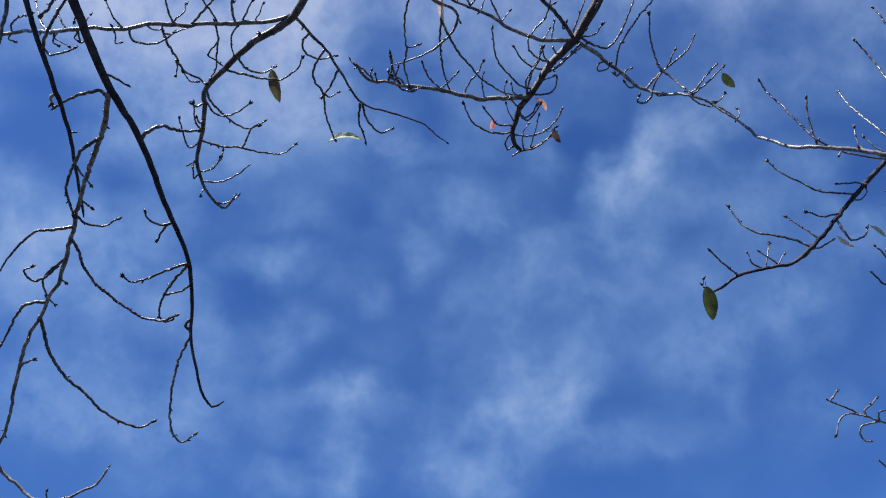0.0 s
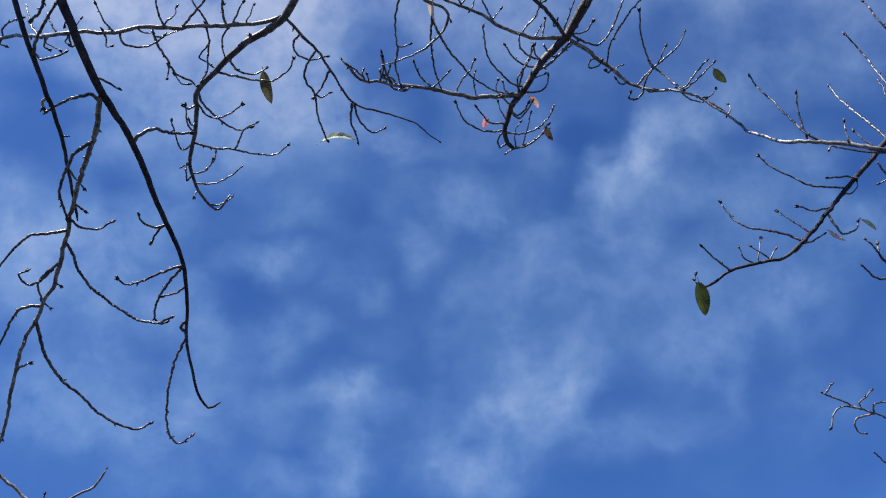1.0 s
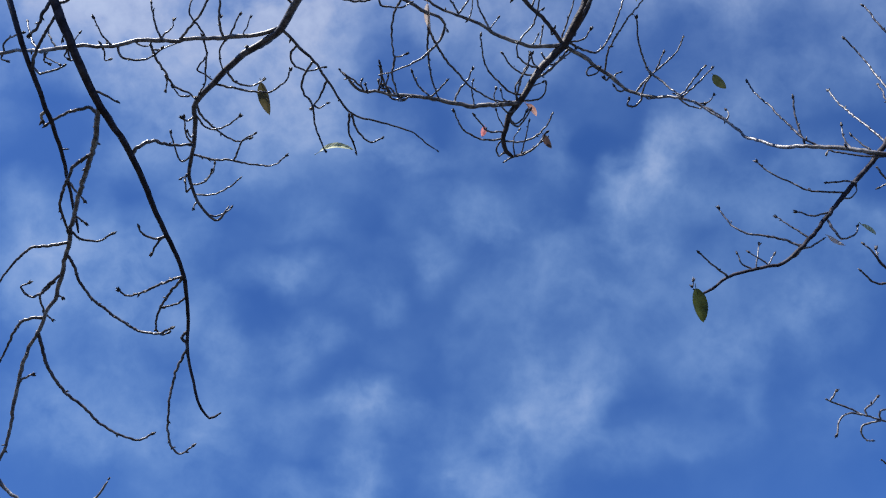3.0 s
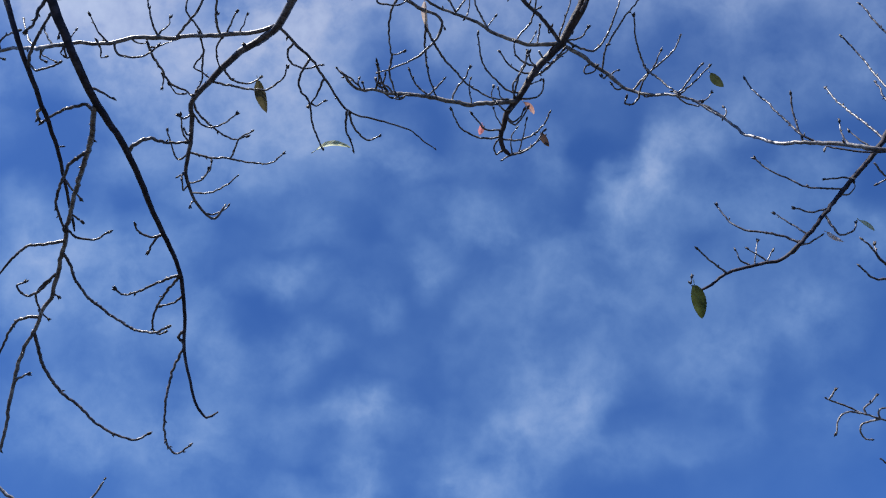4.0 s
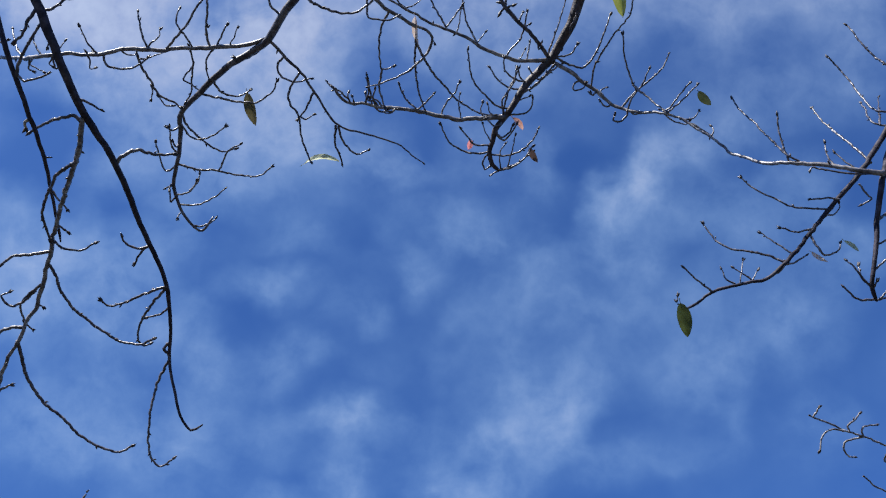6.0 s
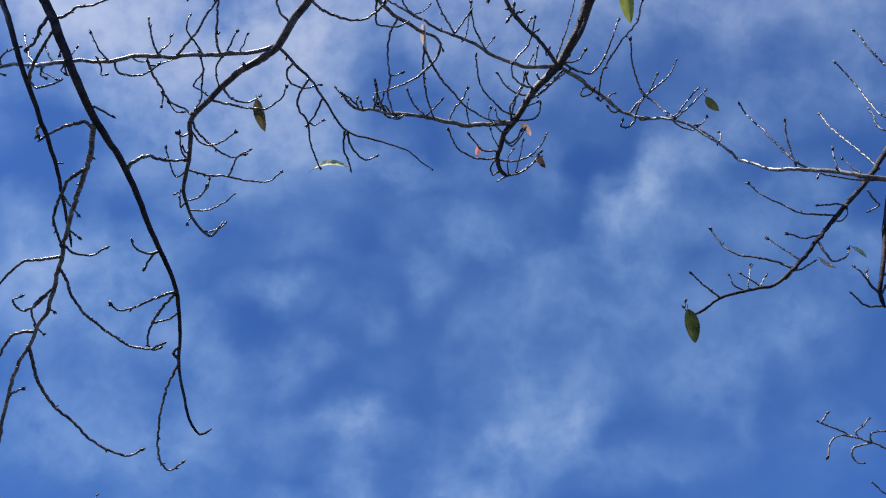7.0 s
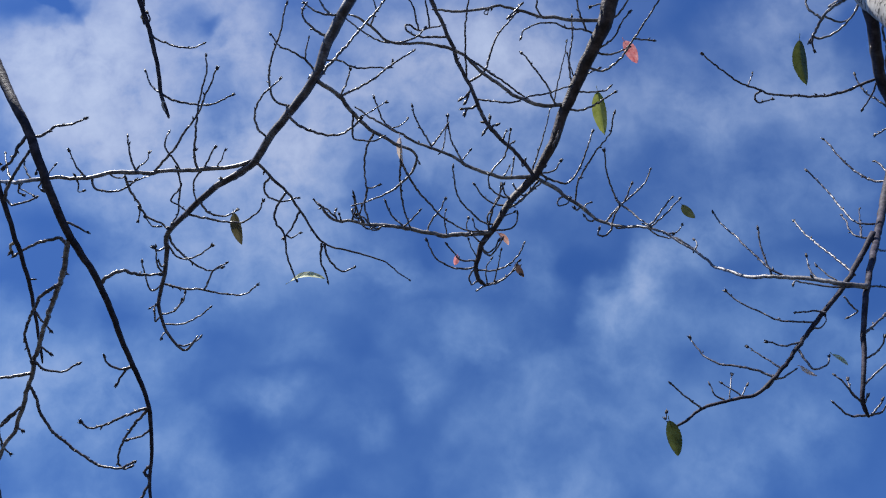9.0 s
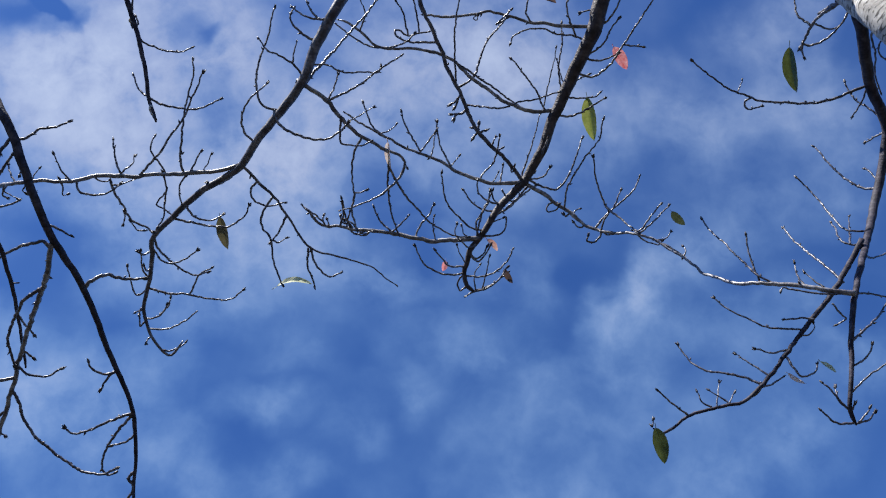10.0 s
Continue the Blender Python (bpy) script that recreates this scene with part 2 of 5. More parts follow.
cloud(30.3, -4.2, 2.3, 1.7, 0, 0.04)
cloud(6.4, -11.2, 3.3, 2.0, 0, -0.10)
cloud(8.7, -17.9, 2.3, 3.3, 0, 0.08)
cloud(16.3, -19.2, 2.7, 3.0, 0, 0.10)
cloud(5.7, -23.2, 2.7, 4.0, 0, 0.10)
cloud(13.3, -15.9, 4.6, 2.3, 0, 0.06)
cloud(-3.3, -1.6, 2.3, 2.0, 0, 0.10)
cloud(-20.2, -1.6, 4.6, 1.9, 0, 0.06)
cloud(-18.5, -7.9, 3.0, 1.7, 0, 0.06)
cloud(0.5, 29.4, 9.3, 6.0, 0, 0.21)
cloud(45.5, 42.6, 5.3, 7.3, 0, 0.23)
cloud(-44.5, 44.8, 5.3, 7.3, 0, -0.23)
cloud(-24.5, 44.8, 6.3, 5.0, 0, 0.24)
cloud(0.5, 40.4, 8.0, 8.0, 0, 0.17)
cloud(-27.0, 36.0, 6.3, 5.0, 0, -0.21)
cloud(28.0, 36.0, 9.3, 6.0, 0, 0.17)
cloud(23.0, 9.6, 8.0, 8.0, 0, -0.13)
cloud(-49.5, 31.6, 5.3, 7.3, 0, 0.16)
cloud(3.0, 14.0, 5.3, 7.3, 0, 0.11)
cloud(-7.0, 22.8, 6.3, 5.0, 0, -0.18)
cloud(50.5, 25.0, 5.3, 7.3, 0, 0.15)
cloud(40.5, 29.4, 8.0, 8.0, 0, -0.13)
cloud(-12.0, 44.8, 8.0, 8.0, 0, -0.13)
cloud(35.5, 44.8, 8.0, 8.0, 0, -0.13)
cloud(-19.5, -8.0, 8.0, 8.0, 0, -0.08)
cloud(43.0, 16.2, 9.3, 6.0, 0, -0.10)
cloud(-34.5, 18.4, 9.3, 6.0, 0, 0.12)
cloud(20.5, -16.8, 9.3, 6.0, 0, -0.08)
cloud(-19.5, 29.4, 9.3, 6.0, 0, 0.12)
cloud(-29.5, 25.0, 6.3, 5.0, 0, -0.12)
cloud(25.5, 27.2, 6.3, 5.0, 0, -0.12)
cloud(-17.0, 20.6, 6.3, 5.0, 0, 0.12)
cloud(-34.5, -1.4, 8.0, 8.0, 0, 0.08)
cloud(-44.5, -16.8, 8.0, 8.0, 0, 0.08)
cloud(43.0, -8.0, 8.0, 8.0, 0, 0.08)
cloud(43.0, -21.2, 8.0, 8.0, 0, 0.08)
cloud(13.0, 31.6, 9.3, 6.0, 0, 0.10)
cloud(48.0, 5.2, 8.0, 8.0, 0, 0.06)
cloud(-27.0, 44.8, 6.3, 5.0, 0, 0.10)
cloud(-47.4, 47.5, 5.0, 1.7, -25, -0.45)
cloud(-43.4, 45.2, 3.0, 1.1, 60, -0.22)
cloud(-28.7, 43.8, 3.3, 1.2, 35, -0.25)
cloud(-46.8, 41.9, 4.0, 2.7, 20, 0.15)
cloud(-50.5, 40.5, 3.3, 3.0, 0, 0.12)
cloud(-40.7, 38.1, 4.0, 3.3, 0, 0.12)
cloud(20.1, 9.4, 4.6, 3.0, 30, 0.12)
cloud(23.1, 12.4, 4.0, 2.3, 40, 0.10)
cloud(17.1, 12.8, 2.7, 4.6, 40, -0.12)
cloud(-10.0, -18.2, 3.3, 2.0, 0, 0.12)
cloud(-15.2, -9.5, 4.0, 2.3, 0, 0.08)
cloud(-27.8, -10.6, 3.3, 3.3, 0, 0.12)
cloud(-15.5, 9.4, 4.6, 2.0, -10, 0.08)
cloud(-20.3, -0.4, 4.6, 1.9, -10, 0.10)
cloud(7.3, -12.2, 4.6, 4.0, 0, 0.08)
cloud(14.5, -17.0, 4.0, 2.7, 50, 0.08)
cloud(5.8, -21.4, 4.0, 2.7, 50, 0.10)
cloud(14.0, -8.4, 2.7, 2.0, 0, -0.06)
cloud(0.8, -8.1, 3.3, 2.0, 20, -0.10)

wisp = noise_of(wt, flat, 5.0, 4.0, 0.5)
fine = noise_of(wt, flat, 14.0, 7.0, 0.6)
grain = noise_of(wt, ragged, 36.0, 4.0, 0.55)
tex = calc(wt, "MULTIPLY_ADD", calc(wt, "SUBTRACT", fine, 0.5), 2.2, 0.97)
tex = calc(wt, "MULTIPLY_ADD", calc(wt, "SUBTRACT", grain, 0.5), 1.05, tex)
veil = calc(wt, "MULTIPLY", calc(wt, "SUBTRACT", wisp, 0.5, clamp=True), 0.5)
amount = calc(wt, "ADD", calc(wt, "MULTIPLY", cover[0], tex), veil)
amount = calc(wt, "SUBTRACT", 1.0, calc(wt, "POWER", 2.718, calc(wt, "MULTIPLY", calc(wt, "SMOOTH_MAX", amount, 0.0, 0.16), -1.0)))
# thin cloud lets blue through, thick cloud and the bank higher up is greyer
high_up = calc(wt, "MULTIPLY", calc(wt, "SUBTRACT", along(UPWARD), 0.06, clamp=True), 1.45, clamp=True)
grey = calc(wt, "ADD", calc(wt, "POWER", calc(wt, "MULTIPLY", amount, 1.4, clamp=True), 1.6), high_up, clamp=True)
tint = blend(wt, grey, (2.7, 5.0, 8.5), (5.15, 5.97, 7.85))
lit = blend(wt, amount, blue, tint)
back = wt.nodes.new("ShaderNodeBackground")
back.inputs["Strength"].default_value = 0.05
wt.links.new(lit, back.inputs["Color"])
wt.links.new(back.outputs[0], wt.nodes.new("ShaderNodeOutputWorld").inputs["Surface"])


# ---- materials ----
def material(name):
    m = bpy.data.materials.new(name)
    m.use_nodes = True
    t = m.node_tree
    return m, t, t.nodes["Principled BSDF"]


def bump(t, bsdf, height, strength, distance):
    b = t.nodes.new("ShaderNodeBump")
    b.inputs["Strength"].default_value, b.inputs["Distance"].default_value = strength, distance
    t.links.new(height, b.inputs["Height"])
    t.links.new(b.outputs["Normal"], bsdf.inputs["Normal"])


def stretched(t, vector, scale):
    m = t.nodes.new("ShaderNodeMapping")
    m.inputs["Scale"].default_value = scale
    t.links.new(vector, m.inputs["Vector"])
    return m.outputs["Vector"]


def bark(name, dark, mid, pale, lichen, rough, lenticels, relief=0.8, fine=34.0, spread=0.14, rings=0.0, shine=0.5, depth=0.004):
    """Cherry bark: UV runs round the stem and along it, in metres."""
    m, t, b = material(name)
    tc = t.nodes.new("ShaderNodeTexCoord")
    uv, ob = tc.outputs["UV"], tc.outputs["Object"]
    base = ramp_of(t, noise_of(t, ob, fine, 6.0, 0.7), (0.5 - spread, dark), (0.5, mid), (0.5 + spread, pale))
    patch = noise_of(t, ob, 9.0, 5.0, 0.6)
    mask = ramp_of(t, patch, (0.5, (0, 0, 0)), (0.68, (1, 1, 1)))
    base = blend(t, calc(t, "MULTIPLY", mask, lichen), base, (0.42, 0.41, 0.395))
    streak = noise_of(t, stretched(t, uv, (26.0, 150.0, 1.0)), 1.0, 3.0, 0.5)
    pores = ramp_of(t, streak, (0.53, (0, 0, 0)), (0.58, (1, 1, 1)))
    base = blend(t, calc(t, "MULTIPLY", pores, lenticels), base, tuple(c * 0.25 for c in dark))
    if rings:
        # leaf scars and growth rings: dark uneven bands across the shoot
        sx = t.nodes.new("ShaderNodeSeparateXYZ")
        t.links.new(uv, sx.inputs[0])
        along_it = calc(t, "MULTIPLY_ADD", noise_of(t, ob, 30.0, 2.0), 0.02, sx.outputs["Y"])
        beat = calc(t, "SINE", calc(t, "MULTIPLY", along_it, 520.0))
        band = calc(t, "MULTIPLY", calc(t, "SUBTRACT", beat, 0.35, clamp=True), calc(t, "MULTIPLY", noise_of(t, ob, 50.0, 2.0), 2.6), clamp=True)
        base = blend(t, calc(t, "MULTIPLY", band, rings), base, dark)
    t.links.new(base, b.inputs["Base Color"])
    r = calc(t, "MULTIPLY_ADD", noise_of(t, ob, 60.0, 3.0), 0.3, rough)
    t.links.new(r, b.inputs["Roughness"])
    b.inputs["Specular IOR Level"].default_value = shine
    bump(t, b, calc(t, "ADD", streak, noise_of(t, ob, 120.0, 5.0, 0.65)), relief, depth)
    return m


bark_limb = bark("limb_bark", (0.009, 0.008, 0.015), (0.026, 0.023, 0.036), (0.062, 0.055, 0.074), 0.05, 0.55, 0.3, 0.4, shine=0.2)
bark_brown = bark("brown_bark", (0.012, 0.008, 0.010), (0.034, 0.025, 0.029), (0.075, 0.058, 0.062), 0.06, 0.45, 0.2, 0.4, shine=0.3)
bark_pale = bark("pale_bark", (0.22, 0.20, 0.18), (0.36, 0.34, 0.31), (0.50, 0.48, 0.45), 0.2, 0.55, 1.0, 0.25, 20.0)
bark_branch = bark("branch_bark", (0.028, 0.025, 0.033), (0.11, 0.102, 0.114), (0.32, 0.31, 0.32), 0.28, 0.3, 0.3, 0.3, 45.0, shine=0.5, depth=0.002)
bark_twig = bark("twig_bark", (0.014, 0.012, 0.020), (0.065, 0.059, 0.073), (0.26, 0.25, 0.265), 0.25, 0.26, 0.35, 0.2, 60.0, 0.15, 0.45, 0.5, 0.0012)
# Darker copy of the twig bark, painted in for shade on some shoots.
bark_shoot_shade = bark("shoot_shade_bark", (0.012, 0.010, 0.018), (0.038, 0.033, 0.047), (0.15, 0.14, 0.16), 0.2, 0.28, 0.3, 0.25, 45.0, rings=0.4, shine=0.5, depth=0.0015)
bark_bud = bark("bud_scales", (0.010, 0.007, 0.009), (0.022, 0.016, 0.018), (0.06, 0.045, 0.045), 0.0, 0.35, 0.2)


def leaf_material(name, deep, light, edge, glow, rough=0.42, relief=0.1):
    m, t, b = material(name)
    tc = t.nodes.new("ShaderNodeTexCoord")
    uv, ob = tc.outputs["UV"], tc.outputs["Object"]
    base = ramp_of(t, noise_of(t, ob, 70.0, 5.0, 0.6), (0.3, deep), (0.7, light))
    spots = ramp_of(t, noise_of(t, ob, 45.0, 4.0, 0.7), (0.62, (0, 0, 0)), (0.7, (1, 1, 1)))
    base = blend(t, calc(t, "MULTIPLY", spots, 0.35), base, edge)
    sx = t.nodes.new("ShaderNodeSeparateXYZ")
    t.links.new(uv, sx.inputs[0])
    side = calc(t, "ABSOLUTE", calc(t, "SUBTRACT", sx.outputs["X"], 0.5))
    wave = calc(t, "SINE", calc(t, "MULTIPLY", calc(t, "SUBTRACT", sx.outputs["Y"], calc(t, "MULTIPLY", side, 0.45)), 62.0))
    veins = calc(t, "GREATER_THAN", wave, 0.93)
    rib = calc(t, "LESS_THAN", side, 0.025)
    base = blend(t, calc(t, "MULTIPLY", calc(t, "MAXIMUM", veins, rib), 0.08), base, tuple(min(1, c * 1.8 + 0.02) for c in light))
    t.links.new(base, b.inputs["Base Color"])
    b.inputs["Roughness"].default_value = rough
    bump(t, b, wave, relief, 0.0015)
    tr = t.nodes.new("ShaderNodeBsdfTranslucent")
    t.links.new(base, tr.inputs["Color"])
    mix = t.nodes.new("ShaderNodeMixShader")
    mix.inputs[0].default_value = glow
    t.links.new(b.outputs[0], mix.inputs[1])
    t.links.new(tr.outputs[0], mix.inputs[2])
    t.links.new(mix.outputs[0], t.nodes["Material Output"].inputs["Surface"])
    return m


leaf_green = leaf_material("green_leaf", (0.045, 0.058, 0.014), (0.088, 0.110, 0.030), (0.09, 0.07, 0.03), 0.35, 0.36, 0.16)
leaf_dark = leaf_material("dark_green_leaf", (0.030, 0.042, 0.016), (0.070, 0.085, 0.040), (0.06, 0.05, 0.03), 0.25)
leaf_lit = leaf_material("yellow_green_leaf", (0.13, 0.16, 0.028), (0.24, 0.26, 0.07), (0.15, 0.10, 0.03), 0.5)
leaf_olive = leaf_material("olive_leaf", (0.06, 0.055, 0.024), (0.12, 0.105, 0.055), (0.08, 0.05, 0.03), 0.25)
# The pink light tone stands in for a glossy highlight on red blades.
leaf_red = leaf_material("red_leaf", (0.46, 0.06, 0.07), (0.84, 0.40, 0.39), (0.22, 0.03, 0.03), 0.3, 0.3, 0.25)
leaf_tan = leaf_material("tan_leaf", (0.56, 0.42, 0.36), (0.80, 0.70, 0.64), (0.22, 0.11, 0.07), 0.3)
leaf_rust = leaf_material("rust_leaf", (0.44, 0.18, 0.12), (0.74, 0.50, 0.42), (0.2, 0.07, 0.04), 0.35)
leaf_faded = leaf_material("faded_leaf", (0.30, 0.32, 0.17), (0.50, 0.52, 0.33), (0.25, 0.2, 0.1), 0.4, 0.5, 0.08)
leaf_brown = leaf_material("brown_leaf", (0.08, 0.05, 0.042), (0.16, 0.105, 0.09), (0.05, 0.03, 0.02), 0.25)

# Ground is never in view; its dark tone limits light bounced onto stems.
ground_mat, gt, gb = material("autumn_turf")
gc = gt.nodes.new("ShaderNodeTexCoord").outputs["Object"]
turf = ramp_of(gt, noise_of(gt, gc, 1.6, 8.0, 0.7), (0.35, (0.018, 0.019, 0.014)), (0.55, (0.030, 0.029, 0.024)), (0.72, (0.055, 0.045, 0.036)))
gt.links.new(turf, gb.inputs["Base Color"])
gb.inputs["Roughness"].default_value = 0.9
bump(gt, gb, noise_of(gt, gc, 30.0, 6.0, 0.7), 0.8, 0.03)


# ---- ground ----
bm = bmesh.new()
span = [-3000, -600, -120, -40, -15, -8, -4, 0, 4, 8, 15, 40, 120, 600, 3000]
rows = [[bm.verts.new((x, y, 0.06 * (noise.noise((x * 0.2, y * 0.2, 3)) - 0.2) if abs(x) < 50 and abs(y) < 50 else -0.02)) for x in span] for y in span]
for j in range(len(span) - 1):
    for i in range(len(span) - 1):
        bm.faces.new((rows[j][i], rows[j][i + 1], rows[j + 1][i + 1], rows[j + 1][i]))
me = bpy.data.meshes.new("ground")
bm.to_mesh(me)
bm.free()
me.materials.append(ground_mat)
tagged(new("ground", me), "unseen dark ground of turf and leaf litter under the bare tree", "ground", kind="structure")


# ---- the tree ----
tree = tagged(new("cherry_tree"), "nearly leafless cherry tree with drooping knobbly twigs in bright sun", "tree")
tree.location = (2.45, 1.3, 0)
STAND = Matrix.Translation((-2.45, -1.3, 0))


def smooth_line(points, step):
    """Points at even steps along a smooth line through the given ones."""
    p = [Vector(q) for q in points]
    p = [p[0] * 2 - p[1]] + p + [p[-1] * 2 - p[-2]]
    out = []
    for a, b, c, d in zip(p, p[1:], p[2:], p[3:]):
        n = max(2, int((c - b).length / step))
        for i in range(n):
            s = i / n
            out.append(0.5 * (2 * b + (c - a) * s + (2 * a - 5 * b + 4 * c - d) * s * s + (3 * b - a - 3 * c + d) * s ** 3))
    return out + [p[-2]]


def stem(bm, points, r0, r1, sides, step, knots, crook, seed, end=0.55, lumps=18.0, rugged=0.2, taper=1.0):
    """A tapered, crooked stem with swollen nodes, skinned in rings. UV: round it and along it, in metres."""
    uv = bm.loops.layers.uv.verify()
    line = smooth_line(points, step)
    n = len(line)
    total = sum((b - a).length for a, b in zip(line, line[1:]))
    turn = Vector((0, 0, 1)) if abs((line[1] - line[0]).normalized().z) < 0.9 else Vector((1, 0, 0))
    rings, far, gone = [], [], 0.0
    for i, q in enumerate(line):
        ahead = (line[min(i + 1, n - 1)] - line[max(i - 1, 0)]).normalized()
        turn = (turn - ahead * turn.dot(ahead)).normalized()
        side = ahead.cross(turn)
        if i:
            gone += (q - line[i - 1]).length
        s = gone / total
        r = r1 + (r0 - r1) * max(0.0, 1 - s) ** taper
        fade = min(1.0, s * 6)
        wob = (noise.noise_vector((gone * 22 + seed * 7.3, seed * 1.7, 0.4)) + 0.5 * noise.noise_vector((gone * 75, seed * 2.7, 5.4))) * crook * fade
        beat = gone / 0.0135 + 0.35 * noise.noise((gone * 40, seed * 3.1, 2.0)) + seed * 0.37
        ridge = max(0.0, math.cos(2 * math.pi * beat)) ** 3 * (0.55 + 0.9 * noise.noise((gone * 55, seed * 1.3, 7.0)))
        knot = 1 + knots * max(0.0, ridge)
        wob += side * (r * knots * 0.45 * math.sin(math.pi * beat)) * fade
        if i == n - 1:
            r *= end
        ring = []
        for k in range(sides):
            a = 2 * math.pi * k / sides
            lump = 1 + rugged * noise.noise((math.cos(a) * 1.5 + seed, math.sin(a) * 1.5, gone * lumps))
            ring.append(bm.verts.new(q + wob + (turn * math.cos(a) + side * math.sin(a)) * r * knot * lump))
        rings.append(ring)
        far.append(gone)
    for i in range(n - 1):
        for k in range(sides):
            l = (k + 1) % sides
            face = bm.faces.new((rings[i][k], rings[i][l], rings[i + 1][l], rings[i + 1][k]))
            face.smooth = True
            for loop, (u, v) in zip(face.loops, ((k, i), (k + 1, i), (k + 1, i + 1), (k, i + 1))):
                loop[uv].uv = (u / sides * 6.28 * r0, far[v])
    for ring, flip in ((rings[0], True), (rings[-1], False)):
        bm.faces.new(ring[::-1] if flip else ring)
    return line


def bud(bm, at, way_out, size):
    """A pointed winter bud of overlapping scales."""
    way_out = way_out.normalized()
    a = way_out.orthogonal().normalized()
    b = way_out.cross(a)
    last = None
    for h, r in ((-0.2, 0.5), (0.4, 0.82), (1.2, 0.72), (2.1, 0.42), (2.9, 0.08)):
        ring = [bm.verts.new(at + way_out * h * size + (a * math.cos(k * 1.2566) + b * math.sin(k * 1.2566)) * r * size) for k in range(5)]
        if last:
            for k in range(5):
                f = bm.faces.new((last[k], last[(k + 1) % 5], ring[(k + 1) % 5], ring[k]))
                f.smooth, f.material_index = True, 1
        last = ring
    bm.faces.new(last)


def part(name, bm, mat, parent, label=""):
    bmesh.ops.recalc_face_normals(bm, faces=bm.faces)
    me = bpy.data.meshes.new(name)
    bm.transform(STAND)
    bm.to_mesh(me)
    bm.free()
    for one in mat if isinstance(mat, tuple) else (mat,):
        me.materials.append(one)
    ob = new(name, me)
    ob.parent = parent
    return tagged(ob, label) if label else ob


count = [0]


def bough(name, points, r0, r1, mat=None, sides=12, label=""):
    count[0] += 1
    bm = bmesh.new()
    thin = r0 < 0.0105
    line = stem(bm, points, r0 * (0.93 if thin else 1), r1, sides, 0.012 if thin else 0.018, 0.25 if thin else 0.07, 0.005 if thin else 0.0025, count[0], 0.55, 45.0 if thin else 16.0, 0.2 if thin else 0.1, 1.0 if thin else 1.1)
    if thin:
        # short spurs and buds at the nodes
        rng = random.Random(count[0] + 500)
        for i in range(4, len(line) - 2):
            if rng.random() < 0.06:
                ahead = (line[i + 1] - line[i]).normalized()
                out = Vector((rng.uniform(-1, 1), rng.uniform(-1, 1), rng.uniform(-1, 1)))
                out = (out - ahead * out.dot(ahead)).normalized()
                r = r0 + (r1 - r0) * i / len(line)
                bud(bm, line[i] + out * r * 0.8, out + ahead * 0.6, rng.uniform(0.0026, 0.0042))
        tip = (line[-1] - line[-3]).normalized()
        for k in range(3):
            bud(bm, line[-1], tip + Vector((rng.uniform(-1, 1), rng.uniform(-1, 1), rng.uniform(-1, 1))) * 0.45 * (k > 0), rng.uniform(0.0028, 0.0038))
    bark_of = mat or (bark_branch if name == "branch" else bark_shoot_shade if thin else bark_limb)
    return part(name, bm, (bark_of, bark_bud), tree, label)


SHADED_LIMBS = []  # limbs whose shoots take the darker bark that stands in for shade


def twig(limb, points, r0, r1, mat=None):
    """A thin shoot with swollen nodes, side buds and a cluster of buds at its end."""
    count[0] += 1
    rng = random.Random(count[0])
    bm = bmesh.new()
    line = stem(bm, points, r0, r1, 7, 0.0034, 0.5 if r0 < 0.0045 else 0.38, 0.003, count[0], 0.7, 90.0, 0.14)
    tip = (line[-1] - line[-3]).normalized()
    for k in range(rng.choice((2, 3, 3, 4))):
        out = (tip + Vector((rng.uniform(-1, 1), rng.uniform(-1, 1), rng.uniform(-1, 1))) * 0.55 * (k > 0)).normalized()
        bud(bm, line[-1], out, max(r1, 0.0019) * rng.uniform(1.5, 2.3))
    for i in range(8, len(line) - 4):
        if rng.random() < 0.045:
            ahead = (line[i + 1] - line[i]).normalized()
            out = (Vector((rng.uniform(-1, 1), rng.uniform(-1, 1), rng.uniform(-1, 1))))
            out = (out - ahead * out.dot(ahead)).normalized()
            r = r0 + (r1 - r0) * i / len(line)
            bud(bm, line[i] + out * r * 0.7, out + ahead * 0.9, min(r, 0.003) * rng.uniform(0.8, 1.3))
    return part("twig", bm, (mat or (bark_shoot_shade if limb in SHADED_LIMBS else bark_twig), bark_bud), limb)


